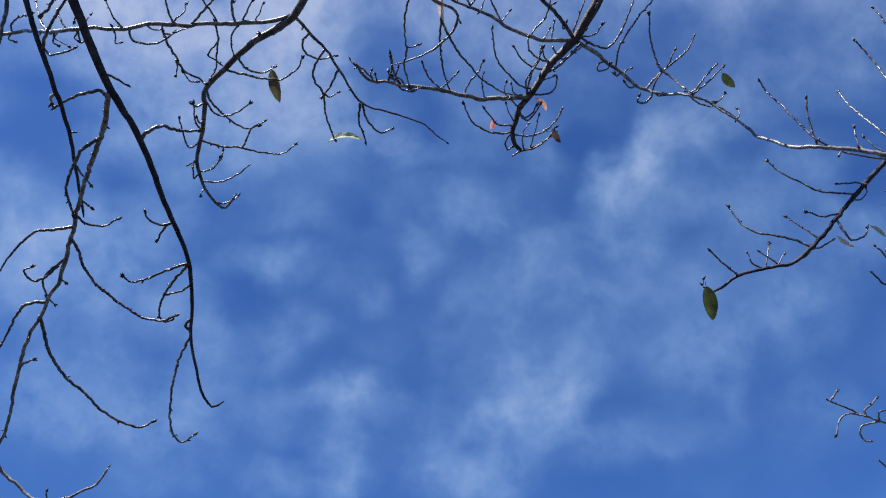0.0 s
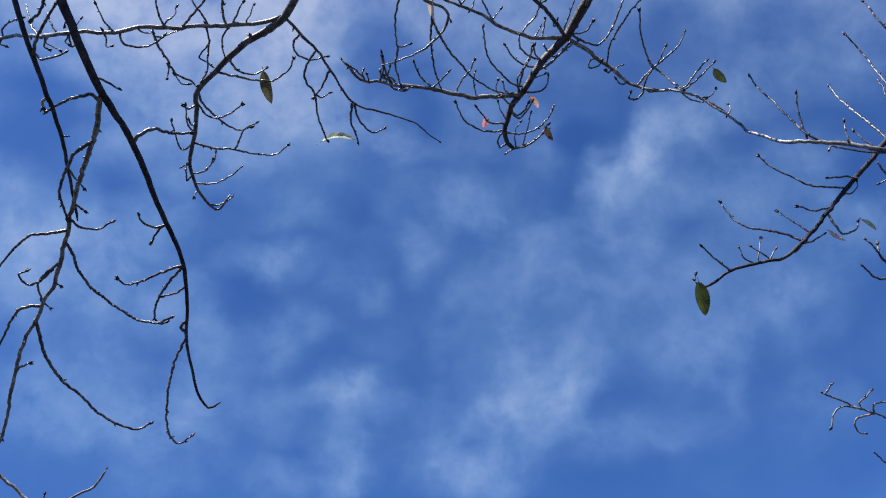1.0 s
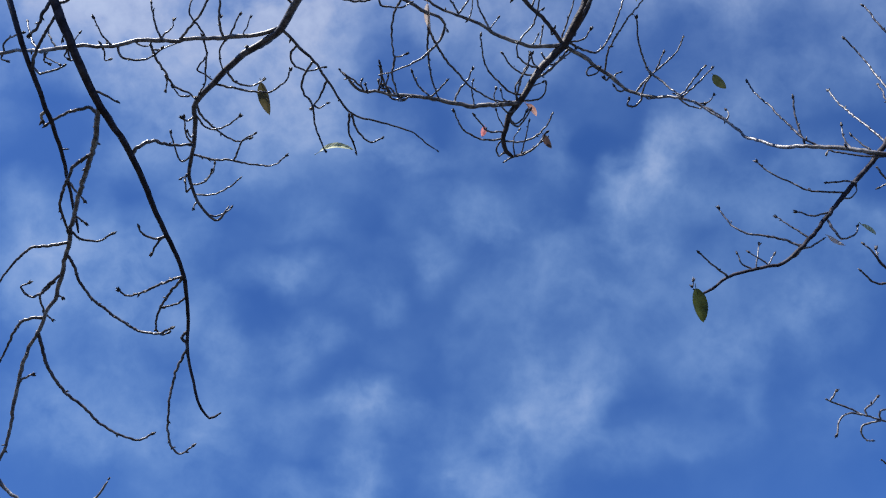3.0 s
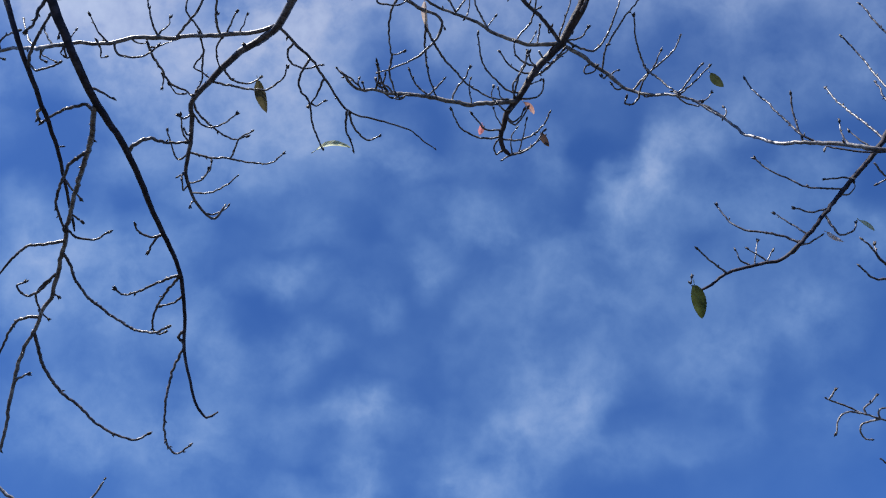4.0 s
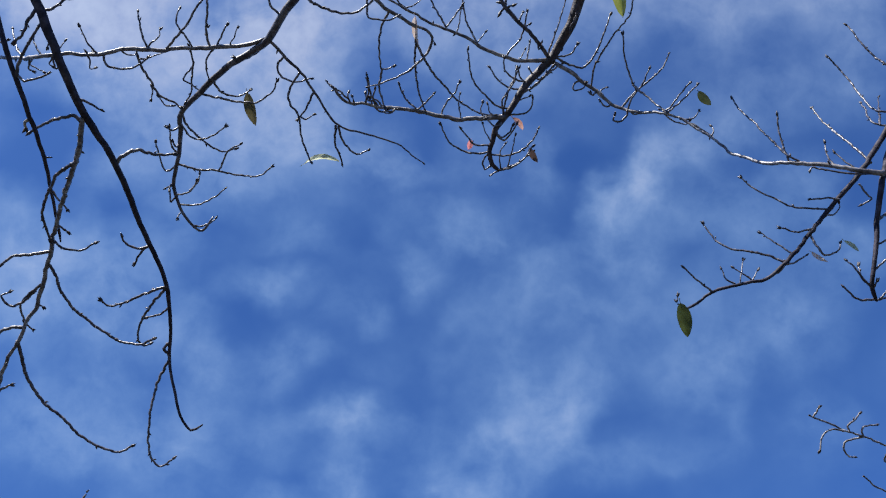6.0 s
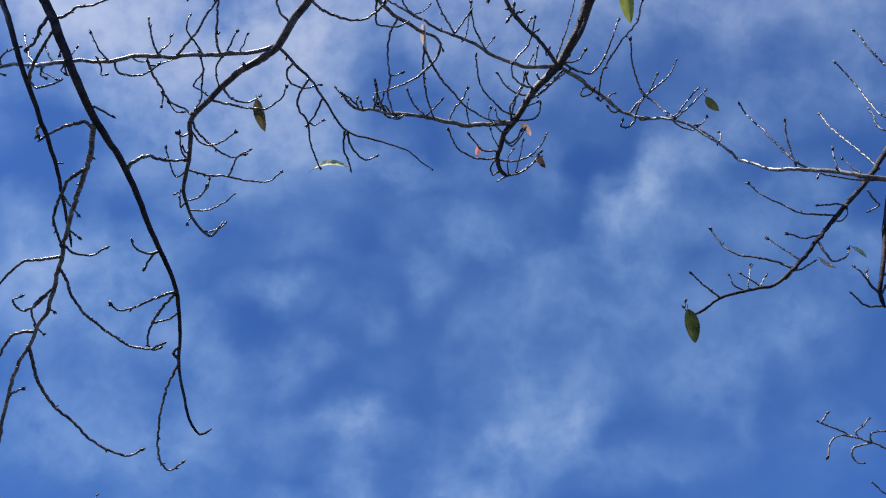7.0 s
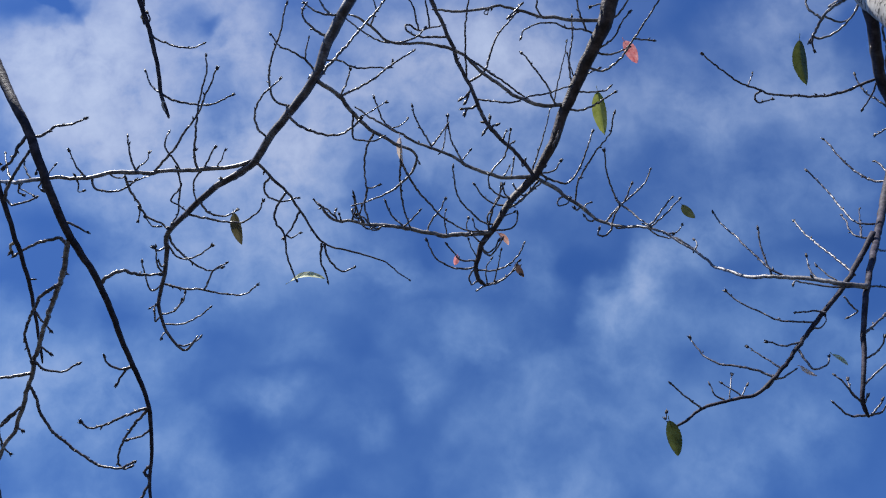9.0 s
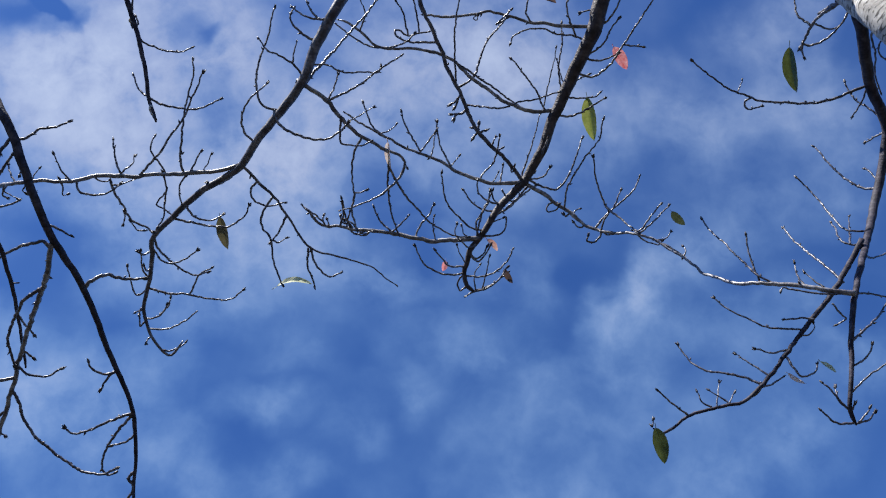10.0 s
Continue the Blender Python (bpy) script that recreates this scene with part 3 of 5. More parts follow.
def leaf(limb, base, tip, wide, mat, turn, curl, label, bend=0.0):
    """A pointed oval blade with a folded midrib, finely toothed edge and a short stalk; turn: its face away from the viewer below."""
    count[0] += 1
    rng = random.Random(count[0])
    base, tip = Vector(base), Vector(tip)
    run = tip - base
    size = run.length
    ahead = run.normalized()
    face = Vector((0.1, 0, 1.6)) - base
    face = (face - ahead * face.dot(ahead)).normalized()
    face = Matrix.Rotation(radians(turn * rng.choice((-1, 1))), 3, ahead) @ face
    side = ahead.cross(face)
    half = wide * size / 2 / max(0.3, math.cos(radians(turn)))
    bm = bmesh.new()
    uv = bm.loops.layers.uv.verify()
    N, M = 22, 4
    grid = []
    for i in range(N + 1):
        s = i / N
        w = half * (math.sin(math.pi * s ** 0.92) ** 0.62) * (1 - 0.12 * s) * 1.05 if 0 < i < N else half * 0.02
        row = []
        for j in range(-M, M + 1):
            x = j / M
            tooth = 1 + (0.035 if i % 2 and abs(j) == M else 0)
            lift = abs(x) * w * (0.25 + curl) + curl * size * 0.10 * math.sin(3.0 * s + x) + 0.004 * size * math.sin(s * 19 + j)
            row.append(bm.verts.new(base + ahead * size * (s - 0.03 * abs(x)) + side * (x * w * tooth * (1 - 0.3 * curl) + bend * size * math.sin(math.pi * s)) + face * (lift - curl * size * 0.35 * s * s)))
        grid.append(row)
    for i in range(N):
        for j in range(2 * M):
            f = bm.faces.new((grid[i][j], grid[i][j + 1], grid[i + 1][j + 1], grid[i + 1][j]))
            f.smooth = True
            for loop, (a, b) in zip(f.loops, ((j, i), (j + 1, i), (j + 1, i + 1), (j, i + 1))):
                loop[uv].uv = (a / (2 * M), b / N)
    stalk = [base + ahead * size * 0.14 + face * -0.0004, base + ahead * size * 0.06, base, base - ahead * size * 0.17 - side * bend * size * 1.1 + face * 0.003]
    stem(bm, stalk[::-1], 0.0010, 0.0004, 5, 0.006, 0.1, 0.0, count[0])
    return part("leaf", bm, mat, limb, label)


# trunk beside the viewer
bm = bmesh.new()
stem(bm, [(2.48, 1.34, -0.15), (2.45, 1.3, 0.05), (2.42, 1.28, 0.5), (2.44, 1.25, 1.1), (2.38, 1.22, 1.7), (2.28, 1.18, 2.3)], 0.19, 0.10, 24, 0.05, 0.06, 0.01, 99)
part("trunk", bm, bark_limb, tree, "dark ringed bark of the trunk")

ll = bough("limb", [(-0.999, 0.395, 4.448), (-1.188, 0.426, 4.157), (-1.184, 0.573, 3.973), (-1.110, 0.690, 3.855), (-1.020, 0.775, 3.712), (-0.942, 0.821, 3.585), (-0.896, 0.866, 3.527), (-0.875, 0.905, 3.488), (-0.850, 0.964, 3.446), (-0.832, 1.024, 3.423), (-0.816, 1.095, 3.409), (-0.785, 1.267, 3.429), (-0.761, 1.495, 3.421), (-0.732, 1.638, 3.395), (-0.730, 1.738, 3.363), (-0.742, 1.839, 3.325), (-0.744, 1.869, 3.291), (-0.721, 1.909, 3.217), (-0.703, 1.958, 3.160), (-0.671, 1.991, 3.129), (-0.635, 1.978, 3.138)], 0.0190, 0.0034)
SHADED_LIMBS.append(ll)
twig(ll, [(-0.739, 1.830, 3.330), (-0.761, 1.850, 3.317), (-0.745, 1.867, 3.293), (-0.774, 1.908, 3.236), (-0.785, 1.952, 3.158), (-0.789, 2.007, 3.096), (-0.773, 2.038, 3.062), (-0.749, 2.052, 3.046), (-0.716, 2.036, 3.062)], 0.0043, 0.0026)
twig(ll, [(-0.728, 1.664, 3.387), (-0.791, 1.731, 3.373), (-0.826, 1.787, 3.364), (-0.844, 1.839, 3.350), (-0.833, 1.864, 3.346), (-0.819, 1.870, 3.356)], 0.0044, 0.0026)
twig(ll, [(-0.729, 1.726, 3.367), (-0.762, 1.752, 3.364), (-0.802, 1.768, 3.367)], 0.0034, 0.0026)
twig(ll, [(-0.728, 1.664, 3.387), (-0.785, 1.679, 3.377), (-0.854, 1.708, 3.368), (-0.903, 1.716, 3.363), (-0.919, 1.698, 3.366)], 0.0043, 0.0026)
twig(ll, [(-0.753, 1.535, 3.415), (-0.782, 1.535, 3.407), (-0.813, 1.518, 3.403), (-0.818, 1.494, 3.406)], 0.0041, 0.0024)
twig(ll, [(-0.765, 1.536, 3.413), (-0.788, 1.558, 3.401), (-0.800, 1.577, 3.394)], 0.0034, 0.0026)
twig(ll, [(-0.785, 1.267, 3.429), (-0.763, 1.248, 3.442), (-0.734, 1.245, 3.461), (-0.712, 1.261, 3.473), (-0.689, 1.276, 3.485), (-0.654, 1.282, 3.496)], 0.0055, 0.0032)
twig(ll, [(-0.822, 1.063, 3.414), (-0.797, 1.078, 3.421), (-0.779, 1.102, 3.429)], 0.0038, 0.0022)
twig(ll, [(-0.887, 0.880, 3.512), (-0.860, 0.877, 3.525), (-0.834, 0.868, 3.546), (-0.807, 0.867, 3.551), (-0.771, 0.858, 3.566)], 0.0037, 0.0022)
twig(ll, [(-0.892, 0.871, 3.521), (-0.913, 0.894, 3.492), (-0.925, 0.914, 3.472), (-0.946, 0.932, 3.463)], 0.0045, 0.0029)
twig(ll, [(-0.863, 0.933, 3.465), (-0.876, 0.950, 3.466)], 0.0029, 0.0015)
# Paler branch bark here stands in for the limb's sunlit left side.
l2 = bough("limb", [(-0.819, 1.112, 3.408), (-0.829, 1.137, 3.402), (-0.852, 1.204, 3.396), (-0.901, 1.288, 3.402), (-0.949, 1.373, 3.409), (-0.989, 1.454, 3.399), (-1.020, 1.525, 3.385), (-1.050, 1.597, 3.369), (-1.084, 1.675, 3.334), (-1.118, 1.714, 3.305), (-1.142, 1.754, 3.276), (-1.169, 1.791, 3.248), (-1.194, 1.836, 3.213), (-1.213, 1.886, 3.172), (-1.227, 1.928, 3.136), (-1.245, 1.998, 3.070), (-1.269, 2.040, 3.023), (-1.283, 2.065, 2.993)], 0.0073, 0.0042, bark_branch)
SHADED_LIMBS.append(l2)
twig(l2, [(-0.825, 1.122, 3.404), (-0.847, 1.111, 3.417), (-0.894, 1.121, 3.416), (-0.935, 1.141, 3.420), (-0.972, 1.164, 3.427)], 0.0046, 0.0031)
twig(l2, [(-0.866, 1.234, 3.396), (-0.923, 1.270, 3.391), (-0.971, 1.335, 3.399), (-1.006, 1.396, 3.396), (-1.008, 1.438, 3.389), (-1.004, 1.476, 3.382)], 0.0048, 0.0032)
twig(l2, [(-1.005, 1.489, 3.393), (-0.987, 1.523, 3.399), (-0.947, 1.541, 3.410), (-0.912, 1.531, 3.425)], 0.0033, 0.0026)
twig(l2, [(-0.984, 1.444, 3.401), (-0.971, 1.452, 3.399), (-0.959, 1.464, 3.397)], 0.0033, 0.0024)
twig(l2, [(-1.020, 1.525, 3.385), (-1.065, 1.520, 3.370), (-1.105, 1.512, 3.353), (-1.132, 1.523, 3.328), (-1.160, 1.541, 3.299), (-1.190, 1.572, 3.267)], 0.0049, 0.0024)
twig(l2, [(-1.035, 1.559, 3.379), (-1.018, 1.589, 3.361), (-1.006, 1.644, 3.339), (-0.972, 1.687, 3.315), (-0.918, 1.729, 3.292), (-0.855, 1.758, 3.266), (-0.796, 1.756, 3.249), (-0.747, 1.728, 3.242)], 0.0041, 0.0033)
twig(l2, [(-1.128, 1.730, 3.295), (-1.162, 1.725, 3.289), (-1.196, 1.737, 3.276), (-1.224, 1.774, 3.250), (-1.255, 1.819, 3.218)], 0.0051, 0.0026)
twig(l2, [(-1.059, 1.619, 3.362), (-1.104, 1.652, 3.349), (-1.137, 1.685, 3.337), (-1.139, 1.730, 3.327)], 0.0043, 0.0026)
twig(l2, [(-1.085, 1.641, 3.352), (-1.131, 1.674, 3.338), (-1.164, 1.685, 3.337), (-1.188, 1.663, 3.351), (-1.173, 1.660, 3.366)], 0.0043, 0.0026)
twig(l2, [(-1.146, 1.758, 3.272), (-1.142, 1.806, 3.251), (-1.130, 1.862, 3.219), (-1.099, 1.911, 3.187), (-1.044, 1.960, 3.155), (-0.987, 2.010, 3.123), (-0.938, 2.040, 3.110), (-0.893, 2.061, 3.107), (-0.859, 2.061, 3.126)], 0.0052, 0.0031)
twig(l2, [(-1.210, 1.880, 3.177), (-1.201, 1.870, 3.182), (-1.169, 1.857, 3.191)], 0.0043, 0.0026)
twig(l2, [(-1.084, 1.675, 3.334), (-1.075, 1.690, 3.337)], 0.0034, 0.0017)
twig(l2, [(-1.122, 1.719, 3.301), (-1.110, 1.744, 3.302)], 0.0034, 0.0017)
l3 = bough("limb", [(-1.206, 0.458, 4.095), (-1.215, 0.719, 3.951), (-1.015, 0.922, 3.546), (-0.984, 0.979, 3.475), (-0.965, 1.026, 3.440), (-0.948, 1.084, 3.406), (-0.937, 1.139, 3.388), (-0.940, 1.213, 3.387), (-0.964, 1.311, 3.411), (-0.979, 1.396, 3.416), (-0.985, 1.458, 3.408), (-0.990, 1.503, 3.400)], 0.0115, 0.0036)
SHADED_LIMBS.append(l3)
twig(l3, [(-0.966, 1.019, 3.444), (-0.957, 0.987, 3.463), (-0.932, 0.952, 3.477), (-0.902, 0.917, 3.505)], 0.0045, 0.0029)
twig(l3, [(-0.965, 1.012, 3.450), (-0.943, 1.020, 3.430), (-0.910, 1.012, 3.425), (-0.878, 1.000, 3.426)], 0.0029, 0.0022)
twig(l3, [(-0.969, 1.335, 3.415), (-0.963, 1.383, 3.426), (-0.958, 1.418, 3.436)], 0.0032, 0.0024)
twig(l3, [(-0.940, 1.213, 3.387), (-0.927, 1.214, 3.387)], 0.0023, 0.0016)
twig(l3, [(-0.942, 1.104, 3.397), (-0.956, 1.113, 3.394), (-0.957, 1.128, 3.388)], 0.0050, 0.0031, bark_pale)
l5 = bough("limb", [(-1.180, 0.580, 3.960), (-1.090, 0.925, 3.615), (-1.090, 1.008, 3.510), (-1.103, 1.060, 3.463), (-1.140, 1.164, 3.421)], 0.0077, 0.0042)
SHADED_LIMBS.append(l5)
l4 = bough("branch", [(-1.283, 2.035, 3.028), (-1.265, 2.067, 2.989), (-1.244, 2.083, 2.966), (-1.200, 2.103, 2.937), (-1.149, 2.124, 2.909), (-1.076, 2.125, 2.909), (-1.008, 2.113, 2.930), (-0.973, 2.100, 2.954), (-0.952, 2.081, 2.985)], 0.0055, 0.0031)
SHADED_LIMBS.append(l4)
twig(l4, [(-1.114, 2.127, 2.906), (-1.116, 2.111, 2.922)], 0.0026, 0.0017)
tl = bough("limb", [(0.289, 0.257, 4.596), (0.110, 0.427, 4.344), (-0.126, 0.705, 4.018), (-0.166, 0.758, 3.969), (-0.204, 0.817, 3.912), (-0.227, 0.871, 3.866), (-0.277, 0.928, 3.814), (-0.314, 0.962, 3.781), (-0.361, 1.009, 3.739), (-0.399, 1.060, 3.705), (-0.451, 1.088, 3.687), (-0.503, 1.111, 3.669), (-0.553, 1.142, 3.642), (-0.589, 1.171, 3.622), (-0.627, 1.200, 3.601), (-0.645, 1.225, 3.592), (-0.650, 1.260, 3.584), (-0.658, 1.308, 3.572), (-0.672, 1.356, 3.556), (-0.688, 1.409, 3.530), (-0.681, 1.446, 3.509), (-0.670, 1.475, 3.494), (-0.653, 1.502, 3.480), (-0.626, 1.524, 3.468), (-0.607, 1.517, 3.471), (-0.581, 1.490, 3.488)], 0.0260, 0.0031, bark_shoot_shade)
twig(tl, [(-0.647, 1.509, 3.475), (-0.621, 1.519, 3.477), (-0.590, 1.511, 3.490), (-0.582, 1.507, 3.501)], 0.0027, 0.0021)
twig(tl, [(-0.547, 1.138, 3.645), (-0.547, 1.160, 3.645), (-0.531, 1.189, 3.647), (-0.490, 1.203, 3.658), (-0.466, 1.195, 3.674)], 0.0034, 0.0020)
twig(tl, [(-0.589, 1.171, 3.622), (-0.539, 1.185, 3.620), (-0.487, 1.196, 3.617), (-0.434, 1.198, 3.616), (-0.391, 1.171, 3.624), (-0.375, 1.142, 3.627)], 0.0033, 0.0020)
twig(tl, [(-0.647, 1.245, 3.587), (-0.621, 1.282, 3.578), (-0.589, 1.287, 3.574), (-0.555, 1.273, 3.577), (-0.526, 1.254, 3.583)], 0.0027, 0.0020)
twig(tl, [(-0.639, 1.213, 3.596), (-0.634, 1.252, 3.597), (-0.619, 1.287, 3.601), (-0.587, 1.328, 3.606), (-0.550, 1.355, 3.613), (-0.525, 1.358, 3.629)], 0.0034, 0.0021)
twig(tl, [(-0.672, 1.356, 3.556), (-0.619, 1.371, 3.550), (-0.564, 1.375, 3.547), (-0.509, 1.386, 3.545), (-0.464, 1.396, 3.545), (-0.439, 1.391, 3.550), (-0.414, 1.374, 3.563)], 0.0034, 0.0020)
twig(tl, [(-0.560, 1.377, 3.547), (-0.531, 1.331, 3.562), (-0.511, 1.309, 3.564), (-0.489, 1.298, 3.563)], 0.0027, 0.0020)
twig(tl, [(-0.685, 1.434, 3.518), (-0.655, 1.430, 3.518), (-0.632, 1.416, 3.522), (-0.622, 1.397, 3.529)], 0.0027, 0.0020)
twig(tl, [(-0.644, 1.422, 3.519), (-0.622, 1.409, 3.541), (-0.618, 1.395, 3.560)], 0.0027, 0.0020)
twig(tl, [(-0.678, 1.458, 3.504), (-0.629, 1.459, 3.504), (-0.586, 1.448, 3.513), (-0.547, 1.425, 3.531)], 0.0027, 0.0020)
twig(tl, [(-0.672, 1.356, 3.556), (-0.701, 1.377, 3.555), (-0.718, 1.372, 3.564), (-0.726, 1.333, 3.582), (-0.731, 1.311, 3.594)], 0.0027, 0.0020)
twig(tl, [(-0.663, 1.332, 3.565), (-0.678, 1.301, 3.564), (-0.672, 1.244, 3.568)], 0.0027, 0.0020)
twig(tl, [(-0.688, 1.409, 3.530), (-0.701, 1.414, 3.530), (-0.712, 1.420, 3.530)], 0.0027, 0.0020)
twig(tl, [(-0.683, 1.438, 3.514), (-0.699, 1.448, 3.503), (-0.698, 1.422, 3.515)], 0.0027, 0.0020)
twig(tl, [(-0.399, 1.060, 3.705), (-0.429, 1.086, 3.691), (-0.463, 1.102, 3.681), (-0.488, 1.096, 3.677)], 0.0034, 0.0020)
twig(tl, [(-0.292, 0.941, 3.801), (-0.339, 0.928, 3.804), (-0.355, 0.895, 3.830), (-0.359, 0.858, 3.862), (-0.351, 0.828, 3.895), (-0.333, 0.785, 3.940), (-0.313, 0.720, 4.004)], 0.0034, 0.0021)
twig(tl, [(-0.227, 0.871, 3.866), (-0.257, 0.842, 3.885), (-0.295, 0.819, 3.898), (-0.331, 0.804, 3.910), (-0.353, 0.783, 3.932)], 0.0034, 0.0021)
twig(tl, [(-0.361, 1.009, 3.739), (-0.389, 0.975, 3.754), (-0.393, 0.940, 3.777), (-0.370, 0.903, 3.809), (-0.328, 0.876, 3.837)], 0.0034, 0.0020)
twig(tl, [(-0.309, 0.938, 3.800), (-0.304, 0.955, 3.778), (-0.273, 0.979, 3.758), (-0.220, 1.001, 3.749), (-0.175, 1.007, 3.749), (-0.134, 0.990, 3.759), (-0.107, 0.968, 3.765)], 0.0040, 0.0027)
twig(tl, [(-0.190, 0.794, 3.934), (-0.221, 0.783, 3.944), (-0.253, 0.762, 3.961), (-0.271, 0.739, 3.988), (-0.261, 0.724, 4.009)], 0.0042, 0.0021)
twig(tl, [(-0.160, 0.744, 3.975), (-0.199, 0.740, 3.970), (-0.233, 0.730, 3.976), (-0.259, 0.714, 3.992)], 0.0035, 0.0021)
twig(tl, [(-0.182, 0.744, 3.970), (-0.205, 0.730, 3.992), (-0.221, 0.713, 4.022)], 0.0035, 0.0021)
twig(tl, [(-0.214, 0.843, 3.888), (-0.168, 0.851, 3.901), (-0.123, 0.873, 3.906), (-0.069, 0.882, 3.925), (-0.029, 0.889, 3.936), (-0.020, 0.877, 3.947)], 0.0028, 0.0021)
twig(tl, [(-0.244, 0.894, 3.846), (-0.229, 0.877, 3.863), (-0.219, 0.861, 3.879)], 0.0027, 0.0014)
twig(tl, [(-0.260, 0.838, 3.887), (-0.257, 0.818, 3.911), (-0.251, 0.796, 3.937)], 0.0028, 0.0014)
h = bough("branch", [(-0.407, 1.058, 3.707), (-0.452, 1.067, 3.694), (-0.497, 1.068, 3.687), (-0.549, 1.061, 3.673), (-0.596, 1.050, 3.648), (-0.651, 1.041, 3.623), (-0.695, 1.033, 3.607), (-0.747, 1.023, 3.590), (-0.793, 1.024, 3.572), (-0.858, 1.021, 3.564), (-0.905, 1.023, 3.565), (-0.959, 1.034, 3.578), (-1.026, 1.056, 3.615), (-1.123, 1.089, 3.681), (-1.217, 1.110, 3.703), (-1.286, 1.104, 3.720)], 0.0061, 0.0042)
twig(h, [(-0.549, 1.061, 3.673), (-0.553, 1.031, 3.678), (-0.547, 0.970, 3.708), (-0.542, 0.924, 3.756), (-0.533, 0.879, 3.800), (-0.523, 0.844, 3.831), (-0.524, 0.813, 3.856)], 0.0034, 0.0020)
twig(h, [(-0.650, 1.041, 3.623), (-0.595, 0.987, 3.647), (-0.554, 0.940, 3.691), (-0.528, 0.911, 3.707), (-0.507, 0.865, 3.725), (-0.484, 0.834, 3.729), (-0.468, 0.803, 3.732)], 0.0033, 0.0020)
twig(h, [(-0.689, 1.034, 3.608), (-0.700, 1.011, 3.621), (-0.709, 0.979, 3.647), (-0.716, 0.960, 3.673)], 0.0027, 0.0020)
twig(h, [(-0.701, 1.033, 3.604), (-0.680, 1.021, 3.624), (-0.665, 1.013, 3.642), (-0.665, 1.002, 3.656)], 0.0027, 0.0013)
twig(h, [(-0.590, 1.051, 3.651), (-0.605, 1.016, 3.657), (-0.622, 0.992, 3.668), (-0.620, 0.973, 3.689), (-0.619, 0.968, 3.709)], 0.0027, 0.0020)
twig(h, [(-0.536, 1.063, 3.678), (-0.516, 1.034, 3.695), (-0.503, 1.015, 3.704)], 0.0027, 0.0020)
twig(h, [(-0.503, 1.067, 3.687), (-0.486, 1.044, 3.695), (-0.475, 1.022, 3.701)], 0.0020, 0.0013)
twig(h, [(-0.808, 1.023, 3.569), (-0.826, 0.994, 3.569), (-0.837, 0.956, 3.582)], 0.0027, 0.0013)
twig(h, [(-0.905, 1.023, 3.565), (-0.903, 1.010, 3.581), (-0.893, 1.001, 3.596)], 0.0020, 0.0013)
twig(h, [(-0.793, 1.024, 3.572), (-0.789, 1.040, 3.556), (-0.775, 1.051, 3.549), (-0.742, 1.061, 3.557), (-0.707, 1.054, 3.566), (-0.684, 1.037, 3.569)], 0.0033, 0.0020)
twig(h, [(-0.834, 1.020, 3.564), (-0.827, 1.036, 3.560), (-0.830, 1.053, 3.552), (-0.820, 1.055, 3.553)], 0.0027, 0.0013)
twig(h, [(-0.919, 1.026, 3.566), (-0.936, 1.046, 3.565), (-0.929, 1.051, 3.560)], 0.0027, 0.0013)
twig(h, [(-0.752, 1.022, 3.589), (-0.746, 1.035, 3.590), (-0.729, 1.044, 3.601), (-0.724, 1.039, 3.611)], 0.0027, 0.0013)
twig(h, [(-0.724, 1.041, 3.609), (-0.717, 1.072, 3.600), (-0.704, 1.116, 3.601), (-0.682, 1.162, 3.592), (-0.649, 1.181, 3.589), (-0.635, 1.188, 3.581)], 0.0033, 0.0027, bark_branch)
twig(h, [(-0.720, 1.057, 3.603), (-0.696, 1.062, 3.620), (-0.664, 1.057, 3.641)], 0.0027, 0.0013)
twig(h, [(-0.702, 1.126, 3.596), (-0.701, 1.146, 3.590), (-0.706, 1.163, 3.582)], 0.0027, 0.0013)
twig(h, [(-0.596, 1.050, 3.648), (-0.595, 1.093, 3.652), (-0.603, 1.111, 3.653), (-0.629, 1.139, 3.643), (-0.611, 1.158, 3.648), (-0.596, 1.179, 3.652)], 0.0027, 0.0020)
twig(h, [(-0.594, 1.091, 3.651), (-0.602, 1.128, 3.631), (-0.605, 1.159, 3.611), (-0.619, 1.179, 3.591)], 0.0027, 0.0020)
twig(h, [(-0.536, 1.063, 3.678), (-0.560, 1.091, 3.658), (-0.564, 1.119, 3.646), (-0.559, 1.137, 3.637)], 0.0027, 0.0020)
twig(h, [(-0.647, 1.186, 3.584), (-0.673, 1.183, 3.582), (-0.687, 1.162, 3.588)], 0.0027, 0.0013)
twig(h, [(-0.982, 1.040, 3.588), (-1.003, 1.069, 3.600), (-0.969, 1.081, 3.585)], 0.0020, 0.0014)
twig(h, [(-1.160, 1.099, 3.692), (-1.164, 1.085, 3.708), (-1.139, 1.067, 3.712), (-1.092, 1.046, 3.696)], 0.0027, 0.0020)
twig(h, [(-1.160, 1.099, 3.692), (-1.169, 1.114, 3.682), (-1.155, 1.117, 3.675)], 0.0027, 0.0020)
twig(h, [(-1.026, 1.056, 3.615), (-1.071, 1.058, 3.687), (-1.102, 1.045, 3.760)], 0.0027, 0.0020)
twig(h, [(-0.952, 1.032, 3.576), (-0.978, 1.018, 3.607), (-0.990, 1.007, 3.632)], 0.0026, 0.0020)
twig(h, [(-0.998, 1.045, 3.597), (-1.014, 1.079, 3.603), (-1.007, 1.090, 3.606)], 0.0027, 0.0020)
twig(h, [(-0.921, 1.029, 3.564), (-0.921, 1.053, 3.555), (-0.904, 1.049, 3.558)], 0.0026, 0.0020)
